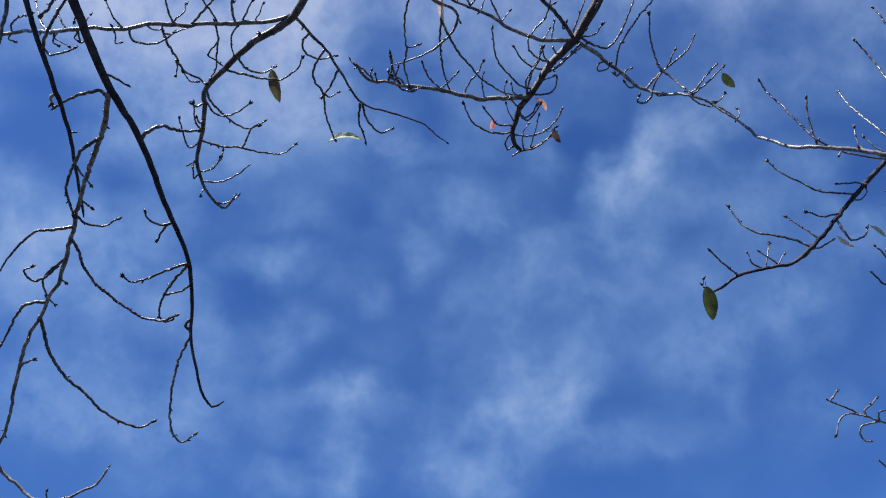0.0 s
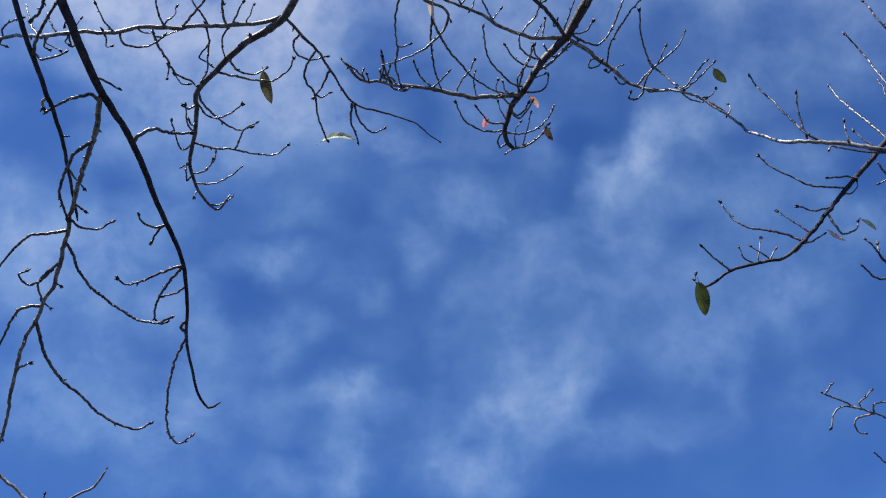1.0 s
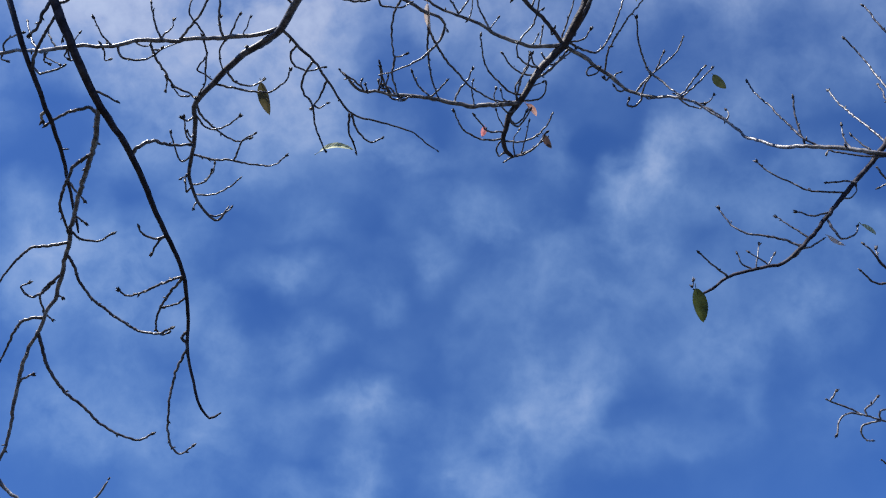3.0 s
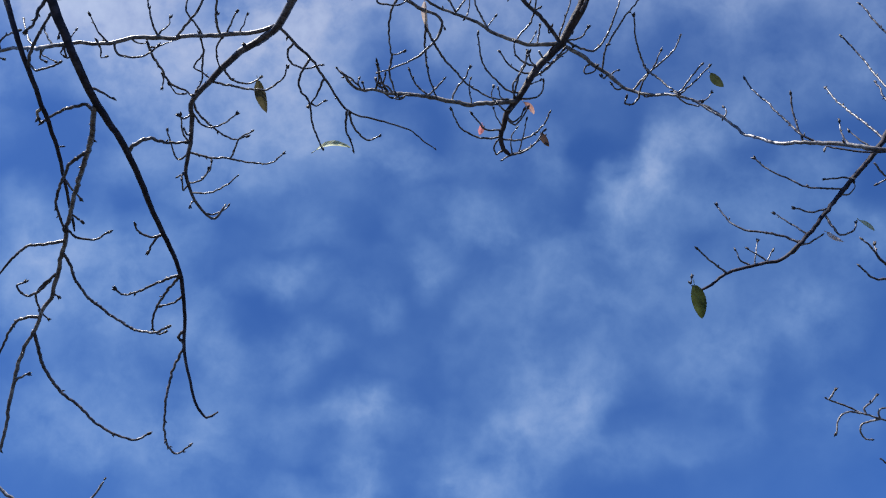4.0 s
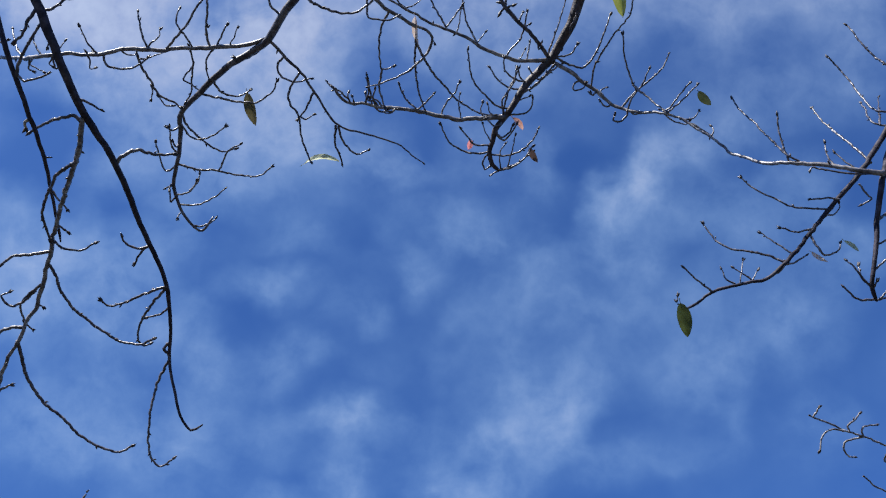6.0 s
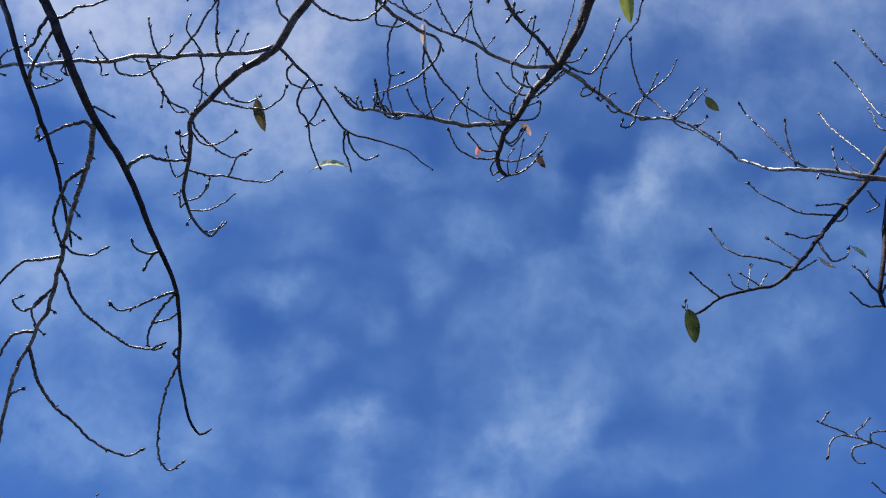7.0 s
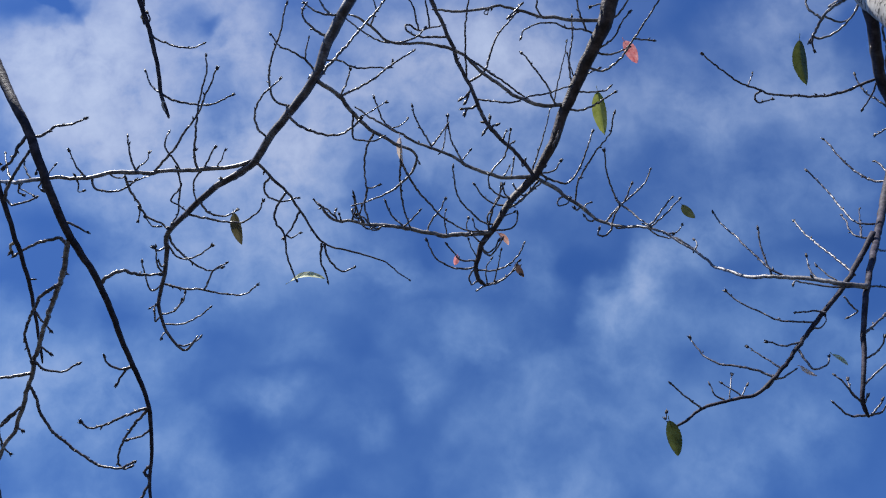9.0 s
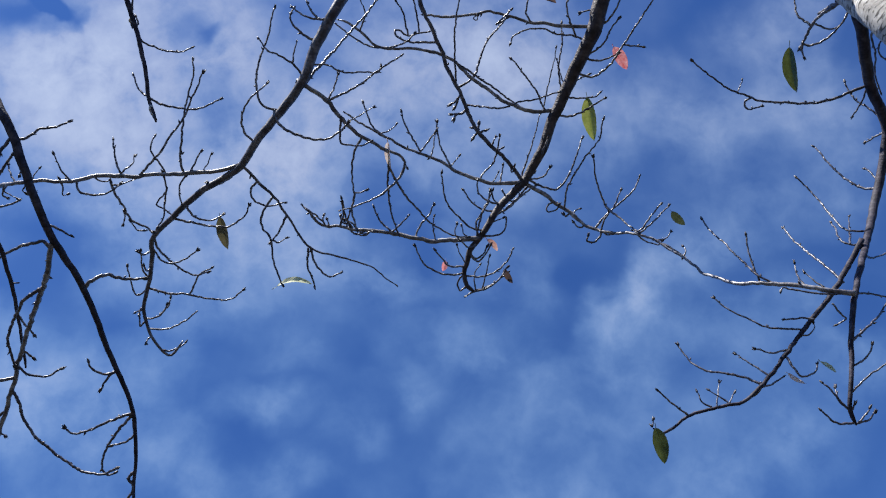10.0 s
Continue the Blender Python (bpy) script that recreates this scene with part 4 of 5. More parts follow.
tr = bough("limb", [(-0.409, 1.055, 3.709), (-0.390, 1.070, 3.707), (-0.357, 1.111, 3.702), (-0.314, 1.168, 3.697), (-0.290, 1.210, 3.689), (-0.265, 1.250, 3.675), (-0.228, 1.300, 3.655), (-0.179, 1.318, 3.650), (-0.116, 1.338, 3.647), (-0.061, 1.356, 3.644), (-0.021, 1.384, 3.631), (0.011, 1.406, 3.620)], 0.0045, 0.0018)
SHADED_LIMBS.append(tr)
twig(tr, [(-0.361, 1.105, 3.703), (-0.383, 1.135, 3.700), (-0.374, 1.170, 3.702), (-0.342, 1.192, 3.714), (-0.302, 1.193, 3.733)], 0.0034, 0.0021)
twig(tr, [(-0.325, 1.155, 3.698), (-0.352, 1.188, 3.670), (-0.355, 1.216, 3.648), (-0.330, 1.249, 3.627), (-0.324, 1.288, 3.597), (-0.310, 1.327, 3.570), (-0.299, 1.347, 3.550)], 0.0034, 0.0023)
twig(tr, [(-0.290, 1.210, 3.689), (-0.314, 1.249, 3.666), (-0.336, 1.273, 3.652)], 0.0034, 0.0020)
twig(tr, [(-0.331, 1.270, 3.655), (-0.315, 1.277, 3.654), (-0.295, 1.266, 3.660)], 0.0027, 0.0014)
twig(tr, [(-0.234, 1.297, 3.655), (-0.239, 1.343, 3.635), (-0.229, 1.375, 3.622), (-0.222, 1.400, 3.613)], 0.0034, 0.0021)
twig(tr, [(-0.228, 1.300, 3.655), (-0.212, 1.343, 3.632), (-0.179, 1.371, 3.618), (-0.146, 1.365, 3.624)], 0.0034, 0.0021)
u = bough("branch", [(-0.251, 0.878, 3.859), (-0.220, 0.896, 3.856), (-0.170, 0.931, 3.851), (-0.144, 0.964, 3.841), (-0.120, 1.000, 3.830), (-0.077, 1.039, 3.833), (-0.033, 1.069, 3.837), (-0.001, 1.089, 3.838), (0.024, 1.102, 3.837), (0.041, 1.121, 3.830), (0.026, 1.156, 3.805), (-0.019, 1.188, 3.771), (-0.074, 1.205, 3.746), (-0.140, 1.214, 3.719)], 0.0074, 0.0020)
twig(u, [(-0.230, 0.891, 3.857), (-0.195, 0.862, 3.907), (-0.156, 0.837, 3.963), (-0.113, 0.803, 4.023), (-0.066, 0.765, 4.075), (-0.026, 0.727, 4.117)], 0.0042, 0.0025)
twig(u, [(-0.166, 0.935, 3.850), (-0.149, 0.906, 3.883), (-0.139, 0.882, 3.911)], 0.0028, 0.0021)
twig(u, [(-0.166, 0.935, 3.850), (-0.114, 0.916, 3.867), (-0.066, 0.895, 3.889), (-0.017, 0.865, 3.911), (0.039, 0.836, 3.925)], 0.0034, 0.0021)
twig(u, [(-0.133, 0.981, 3.835), (-0.135, 1.032, 3.801), (-0.126, 1.042, 3.793), (-0.081, 1.051, 3.802), (-0.051, 1.043, 3.810)], 0.0034, 0.0021)
twig(u, [(-0.077, 1.039, 3.833), (-0.096, 1.068, 3.809), (-0.107, 1.104, 3.787), (-0.106, 1.147, 3.764), (-0.099, 1.173, 3.748), (-0.070, 1.171, 3.756)], 0.0035, 0.0021)
twig(u, [(-0.100, 1.171, 3.748), (-0.108, 1.210, 3.712), (-0.095, 1.251, 3.678)], 0.0035, 0.0021)
twig(u, [(-0.004, 1.087, 3.838), (-0.007, 1.149, 3.811), (-0.006, 1.209, 3.781), (0.004, 1.259, 3.749), (0.020, 1.299, 3.724)], 0.0035, 0.0021)
twig(u, [(-0.006, 1.127, 3.823), (0.037, 1.202, 3.789), (0.081, 1.245, 3.760), (0.124, 1.277, 3.731), (0.175, 1.297, 3.714), (0.218, 1.308, 3.714)], 0.0036, 0.0021)
twig(u, [(-0.123, 0.995, 3.830), (-0.082, 0.985, 3.861), (-0.045, 0.974, 3.890)], 0.0021, 0.0014)
twig(u, [(0.041, 1.121, 3.830), (0.048, 1.133, 3.824)], 0.0021, 0.0014)
hang = bough("limb", [(-0.950, 0.380, 4.470), (-0.870, 0.550, 4.400), (-0.812, 0.729, 4.263), (-0.804, 0.757, 4.238), (-0.776, 0.820, 4.178), (-0.756, 0.865, 4.132), (-0.740, 0.917, 4.084), (-0.726, 0.979, 4.025), (-0.711, 1.010, 3.993), (-0.695, 1.038, 3.960)], 0.0117, 0.0050)
SHADED_LIMBS.append(hang)
twig(hang, [(-0.765, 0.844, 4.155), (-0.742, 0.865, 4.148), (-0.703, 0.880, 4.145), (-0.643, 0.888, 4.139), (-0.609, 0.881, 4.152)], 0.0030, 0.0022)
twig(hang, [(-0.724, 0.985, 4.019), (-0.759, 0.971, 4.053), (-0.783, 0.946, 4.095)], 0.0030, 0.0022)
twig(hang, [(-0.724, 0.985, 4.019), (-0.696, 1.003, 4.017), (-0.657, 1.016, 4.015), (-0.616, 1.024, 4.018), (-0.566, 1.020, 4.025), (-0.518, 1.004, 4.039)], 0.0037, 0.0022)
twig(hang, [(-0.773, 0.826, 4.172), (-0.769, 0.814, 4.187), (-0.775, 0.800, 4.203)], 0.0038, 0.0023)
# Pale bark on the next three stubs stands in for sunlight on knobs.
twig(hang, [(-0.759, 0.849, 4.153), (-0.764, 0.860, 4.144), (-0.757, 0.874, 4.131)], 0.0045, 0.0030, bark_pale)
twig(hang, [(-0.787, 0.797, 4.200), (-0.795, 0.805, 4.197), (-0.789, 0.815, 4.192)], 0.0045, 0.0030, bark_pale)
twig(hang, [(-0.715, 1.003, 4.000), (-0.714, 1.014, 3.983), (-0.703, 1.022, 3.967)], 0.0044, 0.0029, bark_pale)
twig(hang, [(-0.791, 0.787, 4.208), (-0.786, 0.769, 4.221), (-0.787, 0.743, 4.241)], 0.0038, 0.0023)
m = bough("limb", [(0.866, 0.452, 4.509), (0.768, 0.602, 4.407), (0.662, 0.791, 4.274), (0.641, 0.856, 4.232), (0.613, 0.909, 4.204), (0.580, 0.973, 4.179), (0.550, 1.035, 4.154), (0.518, 1.093, 4.119), (0.494, 1.137, 4.086), (0.466, 1.200, 4.044), (0.436, 1.245, 4.018), (0.410, 1.280, 3.994), (0.364, 1.304, 3.953), (0.316, 1.331, 3.900), (0.281, 1.367, 3.852), (0.253, 1.394, 3.827), (0.230, 1.418, 3.807), (0.219, 1.448, 3.785), (0.212, 1.471, 3.768), (0.220, 1.503, 3.744), (0.240, 1.516, 3.732)], 0.0340, 0.0065, bark_brown)
twig(m, [(0.212, 1.471, 3.768), (0.178, 1.477, 3.767), (0.129, 1.472, 3.777), (0.091, 1.454, 3.793), (0.071, 1.427, 3.814), (0.064, 1.411, 3.826)], 0.0031, 0.0023)
twig(m, [(0.216, 1.456, 3.779), (0.168, 1.453, 3.778), (0.145, 1.430, 3.791), (0.127, 1.411, 3.801)], 0.0031, 0.0023)
twig(m, [(0.213, 1.474, 3.766), (0.192, 1.499, 3.758), (0.197, 1.524, 3.749), (0.213, 1.522, 3.759)], 0.0031, 0.0023)
twig(m, [(0.213, 1.478, 3.763), (0.266, 1.479, 3.758), (0.321, 1.462, 3.771), (0.350, 1.437, 3.796), (0.362, 1.420, 3.813)], 0.0031, 0.0023)
twig(m, [(0.237, 1.515, 3.733), (0.269, 1.513, 3.743), (0.306, 1.504, 3.761), (0.344, 1.489, 3.785)], 0.0031, 0.0023)
twig(m, [(0.266, 1.513, 3.741), (0.278, 1.468, 3.757), (0.289, 1.421, 3.778)], 0.0023, 0.0015)
twig(m, [(0.245, 1.514, 3.735), (0.244, 1.474, 3.766), (0.259, 1.453, 3.781)], 0.0023, 0.0015)
twig(m, [(0.226, 1.425, 3.803), (0.254, 1.437, 3.780), (0.281, 1.411, 3.787), (0.292, 1.390, 3.792)], 0.0031, 0.0023)
twig(m, [(0.260, 1.387, 3.832), (0.252, 1.354, 3.859), (0.271, 1.326, 3.882), (0.306, 1.282, 3.940)], 0.0031, 0.0023)
twig(m, [(0.263, 1.384, 3.836), (0.321, 1.379, 3.837), (0.339, 1.361, 3.844), (0.344, 1.338, 3.857)], 0.0031, 0.0023)
twig(m, [(0.312, 1.335, 3.892), (0.352, 1.328, 3.909), (0.402, 1.305, 3.952), (0.442, 1.286, 3.974)], 0.0039, 0.0023)
twig(m, [(0.410, 1.280, 3.994), (0.355, 1.309, 3.937), (0.321, 1.313, 3.913), (0.287, 1.299, 3.911), (0.263, 1.279, 3.922), (0.261, 1.252, 3.948)], 0.0039, 0.0023)
twig(m, [(0.364, 1.304, 3.953), (0.337, 1.318, 3.916), (0.312, 1.305, 3.916), (0.302, 1.280, 3.933)], 0.0031, 0.0023)
twig(m, [(0.277, 1.370, 3.849), (0.239, 1.360, 3.847), (0.206, 1.336, 3.861), (0.162, 1.294, 3.894), (0.149, 1.228, 3.959)], 0.0031, 0.0023)
twig(m, [(0.316, 1.331, 3.900), (0.276, 1.323, 3.895), (0.243, 1.304, 3.911), (0.218, 1.278, 3.938)], 0.0031, 0.0023)
twig(m, [(0.593, 0.948, 4.189), (0.650, 0.956, 4.180), (0.705, 0.938, 4.187)], 0.0039, 0.0023)
twig(m, [(0.572, 0.988, 4.174), (0.629, 1.000, 4.159), (0.677, 0.966, 4.157), (0.705, 0.925, 4.165), (0.748, 0.861, 4.187), (0.783, 0.813, 4.203), (0.809, 0.776, 4.221)], 0.0038, 0.0023)
twig(m, [(0.723, 0.902, 4.170), (0.742, 0.906, 4.176), (0.781, 0.913, 4.180)], 0.0031, 0.0023)
twig(m, [(0.601, 0.949, 4.187), (0.660, 0.904, 4.186), (0.678, 0.861, 4.192), (0.700, 0.828, 4.192)], 0.0031, 0.0023)
twig(m, [(0.641, 0.856, 4.232), (0.667, 0.851, 4.232), (0.693, 0.828, 4.243), (0.717, 0.789, 4.267)], 0.0039, 0.0023)
twig(m, [(0.510, 1.105, 4.109), (0.561, 1.109, 4.107), (0.606, 1.092, 4.113), (0.665, 1.060, 4.124)], 0.0039, 0.0023)
twig(m, [(0.537, 1.057, 4.142), (0.561, 1.066, 4.152), (0.636, 1.071, 4.163), (0.661, 1.063, 4.179)], 0.0031, 0.0023)
twig(m, [(0.456, 1.219, 4.035), (0.496, 1.164, 4.087), (0.534, 1.098, 4.148), (0.579, 1.037, 4.196), (0.627, 1.016, 4.216)], 0.0031, 0.0023)
twig(m, [(0.410, 1.280, 3.994), (0.404, 1.274, 4.014), (0.441, 1.189, 4.084), (0.469, 1.121, 4.153)], 0.0031, 0.0016)
twig(m, [(0.413, 1.276, 3.996), (0.471, 1.273, 4.012), (0.492, 1.250, 4.026)], 0.0031, 0.0023)
twig(m, [(0.421, 1.275, 4.000), (0.471, 1.307, 4.008), (0.520, 1.326, 4.026), (0.560, 1.296, 4.059), (0.592, 1.240, 4.108), (0.610, 1.208, 4.148)], 0.0039, 0.0024)
twig(m, [(0.616, 0.902, 4.207), (0.570, 0.888, 4.223), (0.516, 0.883, 4.231), (0.467, 0.869, 4.242), (0.417, 0.875, 4.243), (0.384, 0.891, 4.237), (0.376, 0.909, 4.230)], 0.0031, 0.0023)
twig(m, [(0.518, 1.093, 4.119), (0.477, 1.085, 4.116), (0.455, 1.042, 4.135), (0.421, 0.996, 4.155), (0.376, 0.949, 4.183)], 0.0031, 0.0023)
twig(m, [(0.475, 1.082, 4.117), (0.486, 1.038, 4.145), (0.505, 0.978, 4.179), (0.516, 0.923, 4.208)], 0.0023, 0.0015)
twig(m, [(0.550, 1.035, 4.154), (0.531, 0.997, 4.178), (0.521, 0.961, 4.205)], 0.0023, 0.0016)
twig(m, [(0.537, 1.057, 4.142), (0.528, 0.992, 4.198), (0.542, 0.919, 4.259), (0.545, 0.879, 4.312)], 0.0031, 0.0023)
twig(m, [(0.578, 0.889, 4.221), (0.555, 0.841, 4.240), (0.549, 0.800, 4.253), (0.556, 0.770, 4.262)], 0.0031, 0.0023)
twig(m, [(0.641, 0.856, 4.232), (0.627, 0.821, 4.254), (0.596, 0.826, 4.257)], 0.0031, 0.0023)
twig(m, [(0.250, 1.397, 3.824), (0.257, 1.361, 3.847), (0.269, 1.326, 3.871), (0.291, 1.297, 3.898), (0.296, 1.273, 3.917)], 0.0031, 0.0023)
twig(m, [(0.288, 1.358, 3.862), (0.311, 1.348, 3.870), (0.334, 1.343, 3.875)], 0.0023, 0.0015)
twig(m, [(0.230, 1.418, 3.807), (0.247, 1.434, 3.790), (0.269, 1.422, 3.795), (0.282, 1.403, 3.805)], 0.0031, 0.0023)
twig(m, [(0.240, 1.516, 3.732), (0.276, 1.509, 3.736), (0.315, 1.489, 3.750), (0.343, 1.460, 3.775)], 0.0031, 0.0023)
twig(m, [(0.218, 1.451, 3.783), (0.203, 1.427, 3.801), (0.192, 1.405, 3.818)], 0.0023, 0.0015)
twig(m, [(0.251, 1.392, 3.827), (0.239, 1.403, 3.810), (0.219, 1.400, 3.805), (0.203, 1.383, 3.810)], 0.0031, 0.0023)
twig(m, [(0.240, 1.516, 3.732), (0.228, 1.522, 3.731), (0.219, 1.527, 3.727)], 0.0031, 0.0023)
twig(m, [(0.332, 1.277, 3.976), (0.337, 1.259, 4.001), (0.344, 1.240, 4.027)], 0.0028, 0.0022)
twig(m, [(0.410, 1.280, 3.994), (0.427, 1.275, 4.011), (0.444, 1.269, 4.027)], 0.0028, 0.0022)
twig(m, [(0.449, 1.226, 4.029), (0.464, 1.203, 4.026), (0.473, 1.177, 4.026), (0.481, 1.149, 4.027)], 0.0034, 0.0030)
twig(m, [(0.337, 1.289, 3.962), (0.347, 1.300, 3.945), (0.361, 1.310, 3.929), (0.374, 1.306, 3.921), (0.387, 1.290, 3.918)], 0.0030, 0.0024)
twig(m, [(0.304, 1.343, 3.884), (0.336, 1.323, 3.882), (0.362, 1.299, 3.884), (0.383, 1.274, 3.885), (0.400, 1.250, 3.888)], 0.0034, 0.0028)
m2 = bough("branch", [(0.265, 1.388, 3.831), (0.211, 1.388, 3.831), (0.170, 1.393, 3.831), (0.112, 1.393, 3.834), (0.061, 1.389, 3.838), (0.000, 1.377, 3.851), (-0.053, 1.372, 3.860), (-0.107, 1.369, 3.865), (-0.162, 1.359, 3.873), (-0.210, 1.360, 3.870), (-0.242, 1.341, 3.881), (-0.260, 1.320, 3.891), (-0.281, 1.300, 3.903)], 0.0088, 0.0035)
twig(m2, [(-0.168, 1.359, 3.873), (-0.156, 1.322, 3.882), (-0.159, 1.278, 3.898)], 0.0031, 0.0023)
twig(m2, [(-0.215, 1.359, 3.870), (-0.221, 1.340, 3.887), (-0.220, 1.335, 3.896)], 0.0031, 0.0023)
twig(m2, [(-0.087, 1.370, 3.863), (-0.117, 1.383, 3.862), (-0.142, 1.372, 3.876), (-0.154, 1.355, 3.893)], 0.0031, 0.0023)
twig(m2, [(0.000, 1.377, 3.851), (-0.044, 1.349, 3.881), (-0.062, 1.317, 3.908)], 0.0031, 0.0023)
twig(m2, [(-0.014, 1.375, 3.854), (0.018, 1.351, 3.859), (0.041, 1.327, 3.869)], 0.0031, 0.0023)
twig(m2, [(0.061, 1.389, 3.838), (0.083, 1.353, 3.869), (0.109, 1.332, 3.890), (0.122, 1.314, 3.911)], 0.0031, 0.0023)
twig(m2, [(0.125, 1.392, 3.833), (0.120, 1.362, 3.863), (0.123, 1.339, 3.885)], 0.0023, 0.0016)
twig(m2, [(0.194, 1.389, 3.831), (0.187, 1.372, 3.850), (0.192, 1.358, 3.865)], 0.0023, 0.0016)
twig(m2, [(-0.073, 1.370, 3.862), (-0.093, 1.382, 3.853), (-0.118, 1.376, 3.853)], 0.0031, 0.0016)
twig(m2, [(-0.136, 1.364, 3.869), (-0.149, 1.328, 3.879), (-0.156, 1.288, 3.893)], 0.0031, 0.0023)
twig(m2, [(-0.129, 1.365, 3.869), (-0.143, 1.341, 3.876), (-0.136, 1.317, 3.883)], 0.0031, 0.0023)
twig(m2, [(-0.139, 1.354, 3.871), (-0.162, 1.350, 3.881), (-0.167, 1.340, 3.895)], 0.0031, 0.0023)
twig(m2, [(-0.218, 1.348, 3.880), (-0.240, 1.325, 3.881), (-0.260, 1.308, 3.881)], 0.0031, 0.0023)
twig(m2, [(-0.200, 1.361, 3.870), (-0.205, 1.338, 3.874)], 0.0031, 0.0015)
twig(m2, [(-0.115, 1.367, 3.867), (-0.133, 1.352, 3.881), (-0.151, 1.345, 3.887)], 0.0031, 0.0023)
twig(m2, [(-0.119, 1.363, 3.870), (-0.097, 1.374, 3.851), (-0.072, 1.365, 3.846)], 0.0031, 0.0023)
twig(m2, [(0.231, 1.387, 3.832), (0.212, 1.377, 3.845), (0.208, 1.361, 3.859)], 0.0023, 0.0016)
ml = bough("branch", [(0.419, 1.279, 3.994), (0.367, 1.277, 3.977), (0.314, 1.268, 3.964), (0.261, 1.254, 3.964), (0.191, 1.230, 3.986), (0.124, 1.206, 4.019), (0.054, 1.188, 4.043), (-0.016, 1.157, 4.064), (-0.088, 1.123, 4.089), (-0.151, 1.088, 4.112)], 0.0067, 0.0030)
twig(ml, [(0.182, 1.226, 3.989), (0.153, 1.192, 4.042), (0.139, 1.154, 4.085), (0.138, 1.126, 4.113)], 0.0031, 0.0023)
twig(ml, [(0.079, 1.196, 4.034), (0.111, 1.166, 4.067), (0.134, 1.142, 4.088)], 0.0031, 0.0023)
twig(ml, [(0.115, 1.205, 4.021), (0.126, 1.173, 4.067), (0.134, 1.148, 4.095)], 0.0023, 0.0016)
twig(ml, [(0.084, 1.192, 4.038), (0.053, 1.156, 4.086), (0.032, 1.123, 4.120), (0.025, 1.104, 4.145)], 0.0031, 0.0024)
twig(ml, [(0.174, 1.224, 3.993), (0.204, 1.204, 4.027)], 0.0023, 0.0016)
twig(ml, [(-0.025, 1.153, 4.066), (-0.065, 1.128, 4.091), (-0.084, 1.092, 4.119), (-0.095, 1.069, 4.139)], 0.0031, 0.0023)
twig(ml, [(-0.044, 1.145, 4.074), (-0.015, 1.138, 4.085), (0.008, 1.125, 4.101)], 0.0023, 0.0016)
twig(ml, [(0.267, 1.256, 3.963), (0.280, 1.238, 3.983), (0.312, 1.217, 4.008), (0.325, 1.185, 4.033), (0.334, 1.153, 4.056)], 0.0031, 0.0023)
twig(ml, [(0.307, 1.266, 3.964), (0.326, 1.244, 3.987)], 0.0023, 0.0016)
md = bough("limb", [(0.411, 1.284, 3.986), (0.356, 1.218, 4.015), (0.295, 1.164, 4.052), (0.259, 1.128, 4.084), (0.234, 1.086, 4.121), (0.213, 1.042, 4.155), (0.194, 1.012, 4.177), (0.166, 0.958, 4.209), (0.146, 0.906, 4.238), (0.116, 0.852, 4.270), (0.084, 0.784, 4.312)], 0.0066, 0.0061)
SHADED_LIMBS.append(md)
twig(md, [(0.205, 1.031, 4.163), (0.256, 1.009, 4.192), (0.276, 0.969, 4.234), (0.303, 0.921, 4.281), (0.346, 0.888, 4.321), (0.377, 0.855, 4.363)], 0.0039, 0.0024)
twig(md, [(0.230, 1.075, 4.131), (0.278, 1.071, 4.105), (0.330, 1.066, 4.080), (0.392, 1.043, 4.070), (0.450, 1.031, 4.064), (0.508, 1.011, 4.063)], 0.0031, 0.0023)
twig(md, [(0.200, 1.024, 4.168), (0.198, 0.885, 4.222), (0.214, 0.775, 4.260)], 0.0031, 0.0023)
twig(md, [(0.146, 0.906, 4.238), (0.071, 0.909, 4.247), (0.023, 0.900, 4.263), (0.009, 0.884, 4.285), (0.025, 0.884, 4.296), (0.050, 0.903, 4.296), (0.096, 0.899, 4.310), (0.126, 0.897, 4.321)], 0.0039, 0.0024)
twig(md, [(0.050, 0.903, 4.296), (0.037, 0.843, 4.332), (0.014, 0.810, 4.352)], 0.0031, 0.0023)
twig(md, [(0.085, 0.901, 4.305), (0.082, 0.858, 4.319), (0.070, 0.803, 4.340)], 0.0031, 0.0023)
twig(md, [(0.268, 1.136, 4.077), (0.257, 1.149, 4.067), (0.252, 1.154, 4.060)], 0.0047, 0.0031)
twig(md, [(0.275, 1.145, 4.069), (0.287, 1.140, 4.074)], 0.0047, 0.0031)
twig(md, [(0.268, 1.136, 4.077), (0.269, 1.125, 4.089)], 0.0047, 0.0031)
twig(md, [(0.268, 1.135, 4.078), (0.253, 1.133, 4.081)], 0.0047, 0.0031)
twig(md, [(0.289, 1.159, 4.056), (0.324, 1.189, 4.040), (0.341, 1.191, 4.050)], 0.0031, 0.0023)
twig(md, [(0.308, 1.175, 4.041), (0.320, 1.157, 4.063)], 0.0031, 0.0023)
twig(md, [(0.364, 1.226, 4.012), (0.369, 1.246, 3.992), (0.377, 1.228, 3.997)], 0.0031, 0.0015)
twig(md, [(0.215, 1.047, 4.152), (0.199, 1.070, 4.146), (0.184, 1.079, 4.148)], 0.0047, 0.0031)
twig(md, [(0.205, 1.062, 4.148), (0.197, 1.082, 4.135)], 0.0039, 0.0031)
twig(md, [(0.234, 1.086, 4.121), (0.214, 1.099, 4.117), (0.188, 1.103, 4.120)], 0.0047, 0.0031)
twig(md, [(0.202, 1.101, 4.119), (0.192, 1.108, 4.104)], 0.0039, 0.0031)
